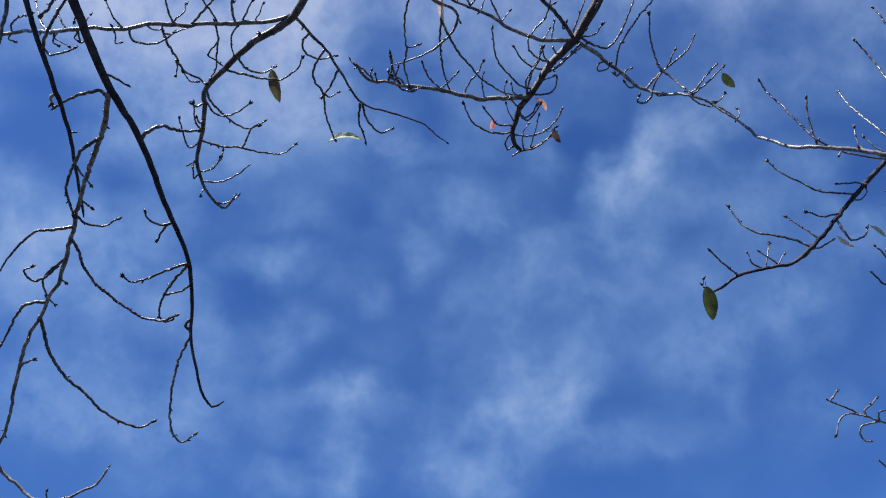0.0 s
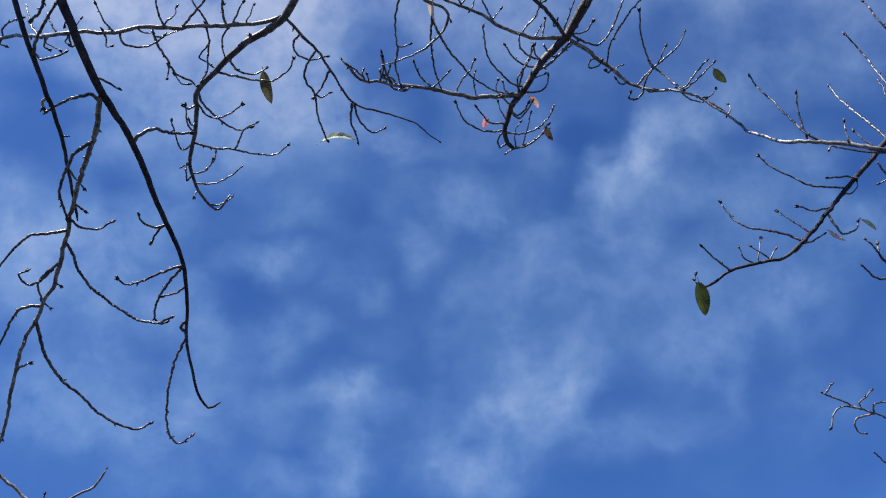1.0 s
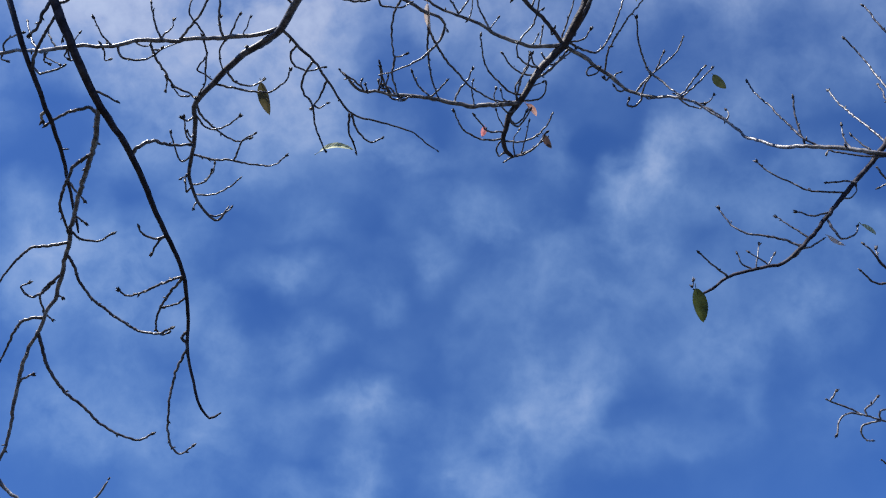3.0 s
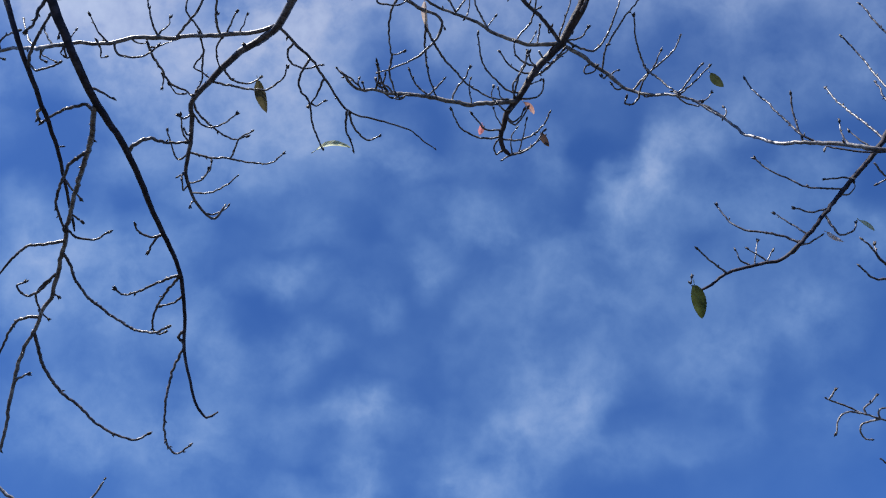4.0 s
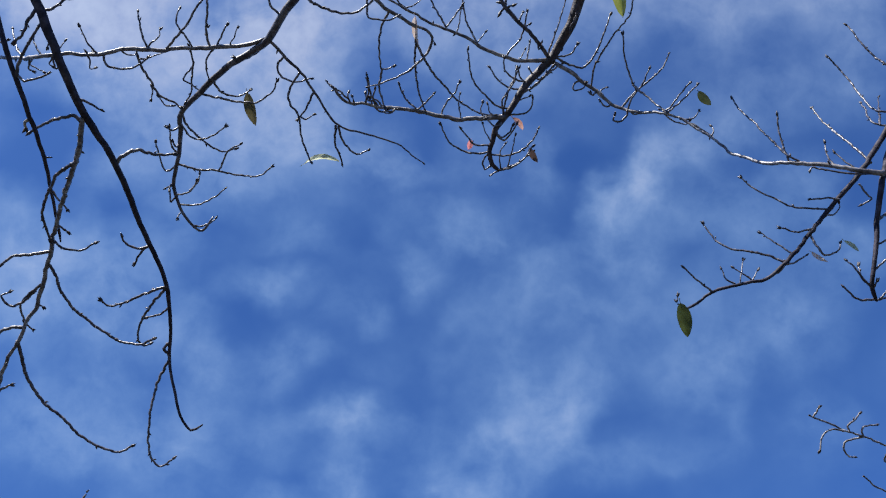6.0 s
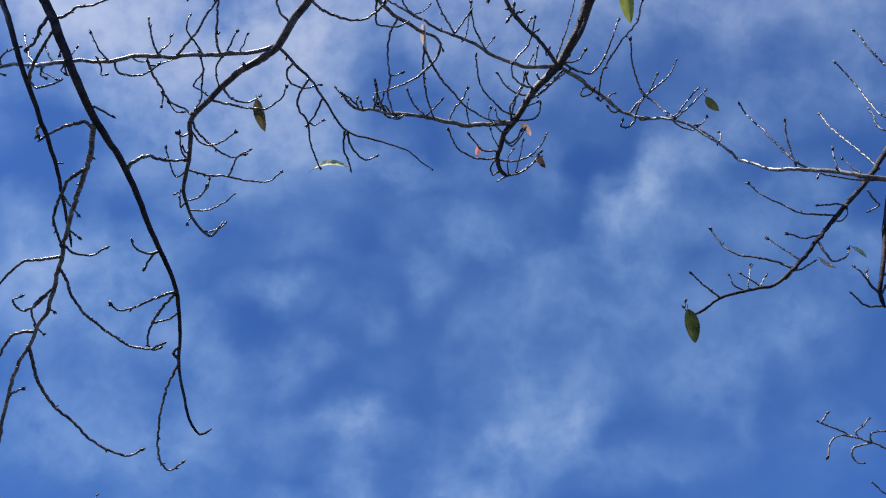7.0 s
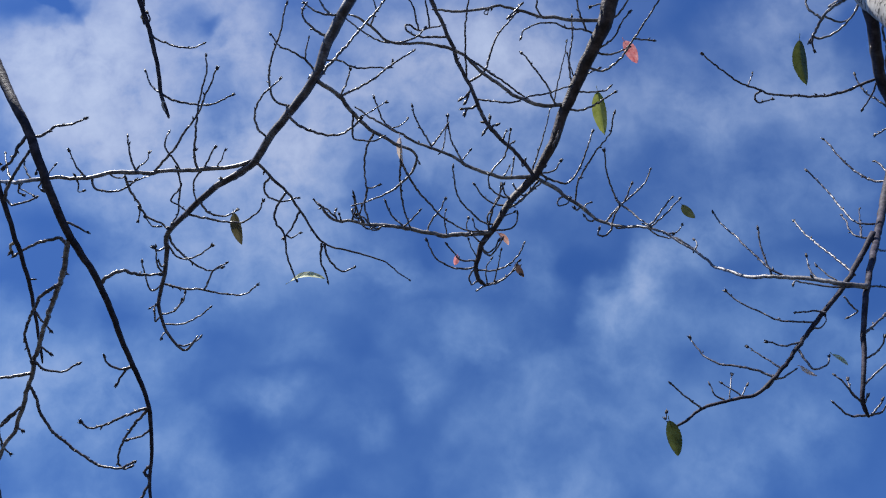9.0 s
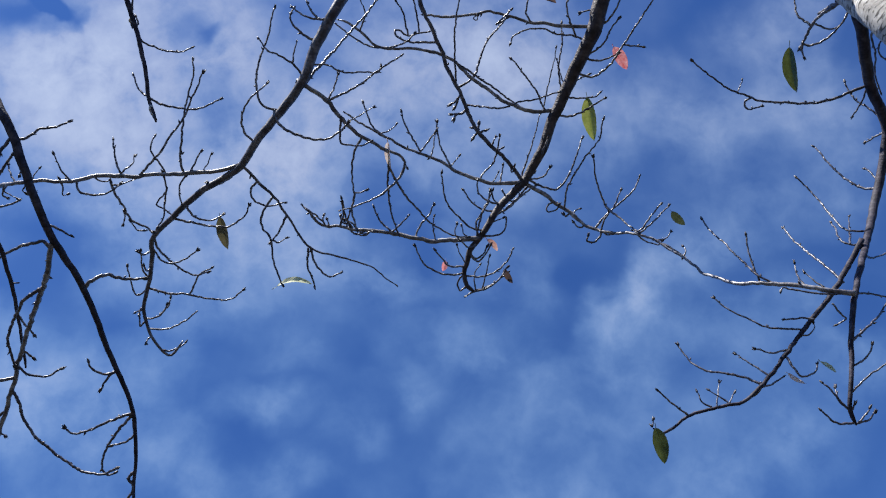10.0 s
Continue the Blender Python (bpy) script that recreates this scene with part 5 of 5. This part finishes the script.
m3 = bough("branch", [(0.634, 0.862, 4.228), (0.583, 0.863, 4.234), (0.504, 0.858, 4.243), (0.430, 0.850, 4.251), (0.381, 0.837, 4.261), (0.312, 0.825, 4.274), (0.243, 0.832, 4.275), (0.173, 0.839, 4.275), (0.101, 0.833, 4.283)], 0.0061, 0.0035)
twig(m3, [(0.279, 0.827, 4.275), (0.260, 0.842, 4.263), (0.269, 0.847, 4.255), (0.272, 0.833, 4.259)], 0.0023, 0.0015)
twig(m3, [(0.439, 0.851, 4.249), (0.424, 0.829, 4.265), (0.432, 0.785, 4.292)], 0.0031, 0.0023)
twig(m3, [(0.373, 0.836, 4.263), (0.331, 0.856, 4.244), (0.374, 0.816, 4.259)], 0.0031, 0.0023)
ml2 = bough("branch", [(0.515, 1.092, 4.120), (0.455, 1.095, 4.109), (0.404, 1.083, 4.109), (0.351, 1.061, 4.124), (0.292, 1.027, 4.155), (0.242, 0.999, 4.178), (0.199, 0.962, 4.205), (0.154, 0.940, 4.218), (0.108, 0.927, 4.225), (0.045, 0.922, 4.227), (-0.009, 0.919, 4.229), (-0.054, 0.911, 4.234), (-0.100, 0.871, 4.256), (-0.135, 0.852, 4.267), (-0.164, 0.841, 4.273)], 0.0070, 0.0035)
twig(ml2, [(0.205, 0.965, 4.202), (0.283, 1.014, 4.184), (0.346, 1.058, 4.170), (0.410, 1.102, 4.159)], 0.0039, 0.0024)
twig(ml2, [(-0.009, 0.919, 4.229), (-0.062, 0.921, 4.247), (-0.118, 0.905, 4.275), (-0.179, 0.869, 4.315)], 0.0031, 0.0024)
twig(ml2, [(-0.100, 0.871, 4.256), (-0.082, 0.825, 4.278), (-0.098, 0.784, 4.295)], 0.0031, 0.0015)
twig(ml2, [(-0.009, 0.919, 4.229), (0.036, 0.910, 4.242), (0.070, 0.887, 4.264)], 0.0031, 0.0023)
mr = bough("limb", [(0.417, 1.288, 3.987), (0.466, 1.306, 3.962), (0.503, 1.327, 3.937), (0.546, 1.347, 3.908), (0.580, 1.366, 3.880), (0.623, 1.374, 3.849), (0.667, 1.365, 3.813), (0.709, 1.349, 3.782), (0.736, 1.340, 3.756), (0.769, 1.333, 3.715), (0.801, 1.333, 3.675), (0.832, 1.340, 3.639), (0.865, 1.354, 3.601)], 0.0072, 0.0024, bark_branch)
twig(mr, [(0.529, 1.341, 3.919), (0.541, 1.276, 3.945), (0.582, 1.202, 3.968), (0.613, 1.159, 3.972), (0.632, 1.119, 3.974), (0.638, 1.065, 3.975)], 0.0029, 0.0022)
twig(mr, [(0.634, 1.372, 3.835), (0.629, 1.384, 3.827), (0.618, 1.395, 3.819), (0.603, 1.399, 3.818), (0.591, 1.394, 3.820), (0.593, 1.382, 3.824)], 0.0034, 0.0026)
twig(mr, [(0.634, 1.373, 3.839), (0.651, 1.334, 3.859), (0.677, 1.301, 3.873), (0.695, 1.266, 3.897)], 0.0029, 0.0021)
twig(mr, [(0.618, 1.373, 3.853), (0.662, 1.331, 3.881), (0.708, 1.306, 3.906), (0.742, 1.281, 3.928), (0.762, 1.248, 3.953)], 0.0036, 0.0021)
twig(mr, [(0.661, 1.324, 3.862), (0.639, 1.288, 3.894), (0.620, 1.228, 3.921), (0.611, 1.172, 3.937)], 0.0029, 0.0022)
twig(mr, [(0.649, 1.308, 3.879), (0.691, 1.318, 3.802), (0.722, 1.315, 3.734)], 0.0036, 0.0021)
twig(mr, [(0.724, 1.344, 3.771), (0.747, 1.320, 3.773), (0.774, 1.293, 3.800), (0.800, 1.270, 3.816)], 0.0028, 0.0021)
twig(mr, [(0.730, 1.341, 3.762), (0.786, 1.312, 3.801), (0.832, 1.291, 3.842)], 0.0028, 0.0021)
twig(mr, [(0.769, 1.333, 3.715), (0.800, 1.325, 3.717), (0.817, 1.317, 3.736)], 0.0028, 0.0014)
twig(mr, [(0.500, 1.325, 3.939), (0.485, 1.330, 3.936), (0.478, 1.341, 3.928), (0.481, 1.348, 3.918), (0.494, 1.347, 3.914), (0.507, 1.337, 3.912), (0.511, 1.325, 3.914)], 0.0030, 0.0022)
twig(mr, [(0.546, 1.347, 3.908), (0.534, 1.352, 3.897), (0.527, 1.345, 3.891)], 0.0034, 0.0026)
twig(mr, [(0.554, 1.352, 3.902), (0.567, 1.343, 3.915), (0.579, 1.343, 3.925)], 0.0026, 0.0020)
twig(mr, [(0.590, 1.368, 3.872), (0.582, 1.373, 3.865), (0.570, 1.374, 3.863), (0.560, 1.365, 3.864), (0.554, 1.357, 3.864)], 0.0030, 0.0022)
twig(mr, [(0.638, 1.371, 3.837), (0.649, 1.375, 3.823), (0.664, 1.370, 3.813), (0.676, 1.362, 3.807)], 0.0026, 0.0018)
twig(mr, [(0.725, 1.343, 3.767), (0.746, 1.352, 3.749), (0.770, 1.354, 3.733), (0.783, 1.353, 3.723), (0.791, 1.341, 3.721)], 0.0026, 0.0018)
b = bough("limb", [(2.300, 1.200, 2.150), (2.000, 1.080, 2.750), (1.630, 0.900, 3.400), (1.386, 0.737, 3.819), (1.364, 0.714, 3.990), (1.335, 0.689, 4.161), (1.307, 0.668, 4.330), (0.900, 0.450, 4.500), (0.300, 0.250, 4.600), (-0.400, 0.200, 4.600), (-1.000, 0.400, 4.450)], 0.0955, 0.0270, bark_pale, 20, "pale grey sunlit bark with dark cross-marks")
twig(b, [(1.354, 0.704, 4.054), (1.340, 0.746, 4.088), (1.320, 0.785, 4.122), (1.303, 0.816, 4.154), (1.295, 0.861, 4.181), (1.294, 0.906, 4.202), (1.300, 0.937, 4.225)], 0.0054, 0.0039)
twig(b, [(1.294, 0.914, 4.207), (1.293, 0.941, 4.199), (1.300, 0.960, 4.194)], 0.0039, 0.0023)
twig(b, [(1.297, 0.926, 4.216), (1.320, 0.924, 4.198), (1.355, 0.902, 4.187), (1.386, 0.855, 4.179), (1.397, 0.813, 4.172)], 0.0038, 0.0023)
twig(b, [(1.297, 0.844, 4.172), (1.353, 0.869, 4.184), (1.397, 0.865, 4.207), (1.426, 0.839, 4.238)], 0.0031, 0.0023)
twig(b, [(1.295, 0.855, 4.178), (1.266, 0.835, 4.231), (1.266, 0.794, 4.285)], 0.0039, 0.0023)
twig(b, [(1.333, 0.761, 4.101), (1.336, 0.789, 4.167), (1.336, 0.831, 4.228)], 0.0054, 0.0031)
twig(b, [(1.361, 0.717, 3.920), (1.352, 0.792, 3.919), (1.360, 0.843, 3.885), (1.356, 0.886, 3.856), (1.372, 0.930, 3.828)], 0.0034, 0.0020)
twig(b, [(1.372, 0.728, 3.852), (1.362, 0.784, 3.871), (1.345, 0.806, 3.851), (1.346, 0.826, 3.833), (1.369, 0.839, 3.819)], 0.0026, 0.0020)
rd = bough("limb", [(1.358, 0.700, 4.071), (1.371, 0.775, 4.072), (1.399, 0.835, 4.068), (1.429, 0.921, 4.060), (1.463, 1.008, 4.050), (1.500, 1.072, 4.030), (1.521, 1.126, 4.002), (1.511, 1.194, 3.957), (1.477, 1.256, 3.883), (1.424, 1.292, 3.781), (1.333, 1.276, 3.618), (1.227, 1.232, 3.435), (1.151, 1.229, 3.296), (1.117, 1.256, 3.218), (1.104, 1.287, 3.173), (1.093, 1.314, 3.125), (1.073, 1.344, 3.067), (1.067, 1.369, 3.039), (1.078, 1.397, 3.020)], 0.0192, 0.0048, bark_limb)
SHADED_LIMBS.append(rd)
twig(rd, [(1.460, 0.999, 4.053), (1.406, 1.026, 4.061), (1.368, 1.050, 4.067), (1.318, 1.063, 4.071), (1.223, 1.060, 4.065), (1.142, 1.051, 4.063), (1.103, 1.041, 4.076), (1.046, 1.022, 4.090), (0.990, 0.987, 4.111), (0.931, 0.944, 4.129)], 0.0046, 0.0023)
twig(rd, [(1.112, 1.043, 4.073), (1.094, 1.058, 4.072), (1.106, 1.080, 4.070), (1.159, 1.085, 4.100)], 0.0031, 0.0023)
twig(rd, [(1.068, 1.030, 4.084), (1.097, 1.013, 4.140)], 0.0023, 0.0015)
twig(rd, [(1.452, 1.002, 4.054), (1.456, 1.058, 4.068), (1.446, 1.113, 4.079)], 0.0031, 0.0023)
twig(rd, [(1.513, 1.100, 4.017), (1.485, 1.087, 4.083), (1.460, 1.076, 4.140), (1.450, 1.046, 4.188)], 0.0031, 0.0023)
twig(rd, [(1.293, 1.259, 3.549), (1.242, 1.259, 3.577), (1.274, 1.285, 3.698), (1.279, 1.290, 3.726)], 0.0028, 0.0021)
twig(rd, [(1.360, 1.284, 3.666), (1.306, 1.287, 3.677), (1.300, 1.295, 3.738), (1.302, 1.300, 3.825), (1.294, 1.292, 3.892), (1.273, 1.278, 3.934), (1.259, 1.267, 3.958)], 0.0029, 0.0022)
twig(rd, [(1.254, 1.256, 3.557), (1.338, 1.311, 3.731), (1.383, 1.331, 3.828)], 0.0029, 0.0014)
twig(rd, [(1.472, 1.263, 3.875), (1.449, 1.282, 3.918), (1.420, 1.281, 3.978), (1.396, 1.267, 4.042), (1.386, 1.255, 4.095), (1.376, 1.248, 4.135)], 0.0038, 0.0023)
twig(rd, [(1.482, 1.250, 3.895), (1.484, 1.251, 3.964), (1.491, 1.263, 4.005)], 0.0030, 0.0023)
twig(rd, [(1.151, 1.229, 3.296), (1.201, 1.247, 3.317), (1.265, 1.273, 3.339)], 0.0027, 0.0020)
twig(rd, [(1.253, 1.241, 3.479), (1.301, 1.268, 3.508), (1.378, 1.297, 3.576)], 0.0028, 0.0021)
twig(rd, [(1.105, 1.283, 3.177), (1.152, 1.276, 3.213), (1.199, 1.279, 3.257), (1.263, 1.286, 3.333)], 0.0033, 0.0020)
twig(rd, [(1.093, 1.314, 3.125), (1.119, 1.306, 3.134), (1.135, 1.294, 3.145), (1.146, 1.280, 3.159)], 0.0025, 0.0019)
twig(rd, [(1.073, 1.344, 3.067), (1.103, 1.327, 3.085), (1.132, 1.312, 3.101), (1.167, 1.297, 3.116)], 0.0025, 0.0019)
twig(rd, [(1.076, 1.394, 3.023), (1.039, 1.388, 3.012), (1.013, 1.374, 3.017), (0.996, 1.363, 3.031)], 0.0031, 0.0019)
twig(rd, [(1.067, 1.371, 3.036), (1.045, 1.353, 3.047), (1.030, 1.338, 3.066), (1.014, 1.330, 3.087)], 0.0031, 0.0019)
twig(rd, [(1.056, 1.362, 3.041), (1.045, 1.354, 3.064), (1.049, 1.350, 3.092)], 0.0025, 0.0013)
twig(rd, [(1.078, 1.397, 3.020), (1.096, 1.393, 3.031), (1.119, 1.380, 3.053)], 0.0025, 0.0019)
twig(rd, [(1.082, 1.397, 3.023), (1.110, 1.393, 3.029), (1.123, 1.378, 3.035)], 0.0025, 0.0018)
twig(rd, [(1.067, 1.371, 3.036), (1.076, 1.358, 3.044)], 0.0025, 0.0019)
twig(rd, [(1.521, 1.126, 4.002), (1.506, 1.159, 4.023), (1.491, 1.188, 4.045)], 0.0031, 0.0023)
rl = bough("limb", [(1.280, 1.239, 3.553), (1.220, 1.275, 3.477), (1.173, 1.310, 3.425), (1.124, 1.341, 3.378), (1.075, 1.373, 3.344), (1.029, 1.393, 3.294), (0.973, 1.414, 3.236), (0.923, 1.435, 3.193), (0.873, 1.454, 3.161), (0.787, 1.461, 3.147), (0.730, 1.470, 3.129), (0.685, 1.484, 3.097), (0.658, 1.484, 3.092), (0.643, 1.477, 3.106)], 0.0084, 0.0029, bark_limb)
twig(rl, [(1.072, 1.372, 3.336), (1.015, 1.374, 3.345), (0.963, 1.371, 3.363), (0.914, 1.365, 3.401), (0.886, 1.357, 3.429), (0.870, 1.349, 3.448)], 0.0026, 0.0019)
twig(rl, [(1.102, 1.353, 3.354), (1.069, 1.356, 3.363), (1.030, 1.359, 3.365)], 0.0026, 0.0020)
twig(rl, [(1.057, 1.380, 3.323), (1.079, 1.377, 3.321), (1.097, 1.368, 3.337), (1.099, 1.363, 3.349)], 0.0026, 0.0013)
twig(rl, [(1.020, 1.396, 3.287), (0.971, 1.396, 3.275), (0.934, 1.390, 3.284)], 0.0026, 0.0019)
twig(rl, [(0.953, 1.421, 3.217), (0.925, 1.421, 3.254), (0.893, 1.418, 3.298)], 0.0026, 0.0013)
twig(rl, [(0.930, 1.432, 3.198), (0.890, 1.433, 3.228), (0.840, 1.433, 3.247), (0.808, 1.435, 3.258), (0.786, 1.436, 3.282), (0.767, 1.431, 3.324), (0.760, 1.430, 3.354)], 0.0032, 0.0019)
twig(rl, [(1.007, 1.401, 3.271), (1.015, 1.409, 3.232), (1.025, 1.416, 3.209), (1.042, 1.416, 3.210), (1.067, 1.414, 3.222), (1.080, 1.410, 3.245)], 0.0032, 0.0019)
twig(rl, [(0.923, 1.435, 3.193), (0.952, 1.431, 3.196), (0.986, 1.424, 3.215)], 0.0025, 0.0019)
twig(rl, [(0.926, 1.434, 3.192), (0.912, 1.448, 3.177), (0.899, 1.456, 3.176)], 0.0025, 0.0013)
twig(rl, [(0.737, 1.468, 3.131), (0.697, 1.439, 3.144), (0.661, 1.412, 3.160)], 0.0025, 0.0019)
twig(rl, [(0.797, 1.461, 3.152), (0.776, 1.456, 3.163), (0.768, 1.445, 3.189)], 0.0025, 0.0013)
twig(rl, [(0.842, 1.458, 3.156), (0.827, 1.450, 3.169), (0.798, 1.439, 3.187)], 0.0025, 0.0013)
twig(rl, [(0.809, 1.461, 3.153), (0.824, 1.447, 3.200), (0.834, 1.448, 3.226)], 0.0019, 0.0013)
twig(rl, [(0.840, 1.457, 3.157), (0.858, 1.444, 3.182)], 0.0019, 0.0013)
twig(rl, [(1.151, 1.323, 3.381), (1.169, 1.342, 3.359), (1.184, 1.355, 3.355), (1.165, 1.372, 3.355)], 0.0026, 0.0020)
twig(rl, [(1.202, 1.303, 3.445), (1.188, 1.307, 3.528), (1.176, 1.323, 3.629), (1.165, 1.329, 3.704), (1.158, 1.328, 3.761)], 0.0035, 0.0021)
twig(rl, [(0.643, 1.477, 3.106), (0.645, 1.468, 3.117)], 0.0019, 0.0013)
r2 = bough("branch", [(1.142, 1.219, 3.281), (1.081, 1.215, 3.289), (1.034, 1.218, 3.312), (0.991, 1.232, 3.342), (0.943, 1.251, 3.375), (0.912, 1.279, 3.415), (0.885, 1.310, 3.482), (0.866, 1.331, 3.535), (0.853, 1.336, 3.570), (0.827, 1.336, 3.627), (0.798, 1.333, 3.666), (0.767, 1.327, 3.704), (0.735, 1.326, 3.740), (0.712, 1.327, 3.763)], 0.0069, 0.0023)
SHADED_LIMBS.append(r2)
twig(r2, [(1.133, 1.218, 3.281), (1.066, 1.218, 3.280), (1.018, 1.224, 3.300), (0.985, 1.226, 3.321), (0.975, 1.228, 3.313)], 0.0026, 0.0020)
twig(r2, [(0.948, 1.248, 3.371), (0.938, 1.228, 3.406), (0.934, 1.205, 3.447), (0.934, 1.178, 3.486)], 0.0026, 0.0020)
twig(r2, [(0.974, 1.238, 3.355), (0.943, 1.233, 3.387), (0.916, 1.229, 3.466), (0.895, 1.228, 3.548), (0.879, 1.230, 3.610), (0.871, 1.225, 3.649)], 0.0027, 0.0020)
twig(r2, [(0.827, 1.336, 3.627), (0.838, 1.325, 3.642), (0.836, 1.321, 3.662)], 0.0027, 0.0014)
twig(r2, [(1.034, 1.218, 3.312), (1.025, 1.211, 3.351), (1.029, 1.199, 3.385)], 0.0027, 0.0013)
twig(r2, [(1.088, 1.215, 3.286), (1.062, 1.212, 3.316), (1.046, 1.209, 3.356)], 0.0027, 0.0013)
# Branch bark, paler than twig bark, paints sunlight onto far and its twigs.
far = bough("branch", [(2.300, 1.200, 2.150), (2.300, 1.800, 2.900), (1.648, 2.427, 3.272), (1.542, 2.360, 3.307), (1.481, 2.316, 3.298), (1.417, 2.273, 3.289), (1.349, 2.243, 3.290), (1.300, 2.223, 3.304), (1.248, 2.210, 3.322)], 0.0066, 0.0028, bark_branch)
twig(far, [(1.254, 2.212, 3.319), (1.265, 2.201, 3.329), (1.273, 2.190, 3.339)], 0.0033, 0.0025, bark_branch)
twig(far, [(1.357, 2.246, 3.289), (1.302, 2.231, 3.281), (1.270, 2.239, 3.259), (1.259, 2.260, 3.226)], 0.0033, 0.0025, bark_branch)
twig(far, [(1.425, 2.277, 3.288), (1.366, 2.280, 3.272), (1.362, 2.309, 3.260), (1.390, 2.345, 3.259), (1.421, 2.368, 3.275)], 0.0034, 0.0025, bark_branch)
twig(far, [(1.373, 2.251, 3.288), (1.374, 2.241, 3.307), (1.400, 2.240, 3.328), (1.428, 2.241, 3.355)], 0.0033, 0.0025, bark_branch)
twig(far, [(1.425, 2.277, 3.288), (1.427, 2.255, 3.309), (1.487, 2.275, 3.333)], 0.0033, 0.0025, bark_branch)
bough("branch", [(2.300, 1.800, 2.900), (1.669, 2.551, 3.172), (1.594, 2.516, 3.206), (1.555, 2.496, 3.220), (1.498, 2.463, 3.228), (1.449, 2.412, 3.228)], 0.0046, 0.0028)

leaf(rl, (0.648, 1.472, 3.094), (0.663, 1.527, 3.032), 0.42, leaf_green, 20, 0.10, "dark green hanging leaf at the twig end")
leaf(tl, (-0.465, 1.191, 3.649), (-0.450, 1.269, 3.606), 0.34, leaf_olive, 25, 0.20, "dull olive drying leaf curled along its midrib")
leaf(mr, (0.899, 1.410, 4.008), (0.942, 1.452, 3.988), 0.45, leaf_dark, 25, 0.15, "small dark green oval leaf")
leaf(m, (0.619, 1.073, 4.154), (0.639, 1.195, 4.094), 0.33, leaf_lit, 25, 0.12, "yellow-green leaf with the sun shining through")
leaf(b, (1.266, 0.946, 4.232), (1.292, 1.073, 4.170), 0.30, leaf_green, 25, 0.10, "green leaf with raised side veins", 0.04)
leaf(m, (0.699, 0.924, 4.207), (0.741, 0.985, 4.174), 0.46, leaf_red, 15, 0.12, "bright red autumn leaf")
leaf(m, (0.155, 1.447, 3.799), (0.148, 1.473, 3.781), 0.62, leaf_red, 15, 0.30, "small curled red leaf")
leaf(m, (0.285, 1.396, 3.838), (0.319, 1.423, 3.817), 0.40, leaf_rust, 30, 0.40, "withered orange-brown curled leaf")
leaf(m, (0.336, 1.472, 3.783), (0.360, 1.507, 3.756), 0.42, leaf_brown, 15, 0.25, "withered dark brown leaf")
leaf(u, (-0.005, 1.068, 3.848), (-0.002, 1.141, 3.805), 0.20, leaf_tan, 35, 0.40, "long withered tan leaf rolled up")
leaf(tr, (-0.322, 1.385, 3.595), (-0.227, 1.384, 3.611), 0.17, leaf_faded, 55, 0.20, "faded pale green leaf seen edge-on", -0.16)
leaf(rl, (1.087, 1.404, 3.246), (1.119, 1.413, 3.218), 0.26, leaf_faded, 40, 0.25, "pale yellow-green leaf seen edge-on")
leaf(m, (0.478, 0.789, 4.285), (0.520, 0.796, 4.277), 0.40, leaf_brown, 30, 0.50, "withered dark brown leaf")
leaf(rl, (1.003, 1.421, 3.224), (1.037, 1.432, 3.194), 0.24, leaf_tan, 40, 0.25, "small tan drying leaf")
# small spurs low on the drooping limb
twig(tl, [(-0.648, 1.248, 3.587), (-0.657, 1.252, 3.573), (-0.665, 1.251, 3.563), (-0.671, 1.241, 3.559)], 0.0030, 0.0024)
twig(tl, [(-0.657, 1.300, 3.574), (-0.664, 1.303, 3.561), (-0.667, 1.295, 3.556), (-0.668, 1.283, 3.556)], 0.0028, 0.0022)
twig(tl, [(-0.687, 1.405, 3.532), (-0.693, 1.402, 3.519), (-0.693, 1.406, 3.503)], 0.0026, 0.0020)
twig(tl, [(-0.669, 1.477, 3.493), (-0.675, 1.473, 3.480), (-0.676, 1.475, 3.465)], 0.0026, 0.0020)
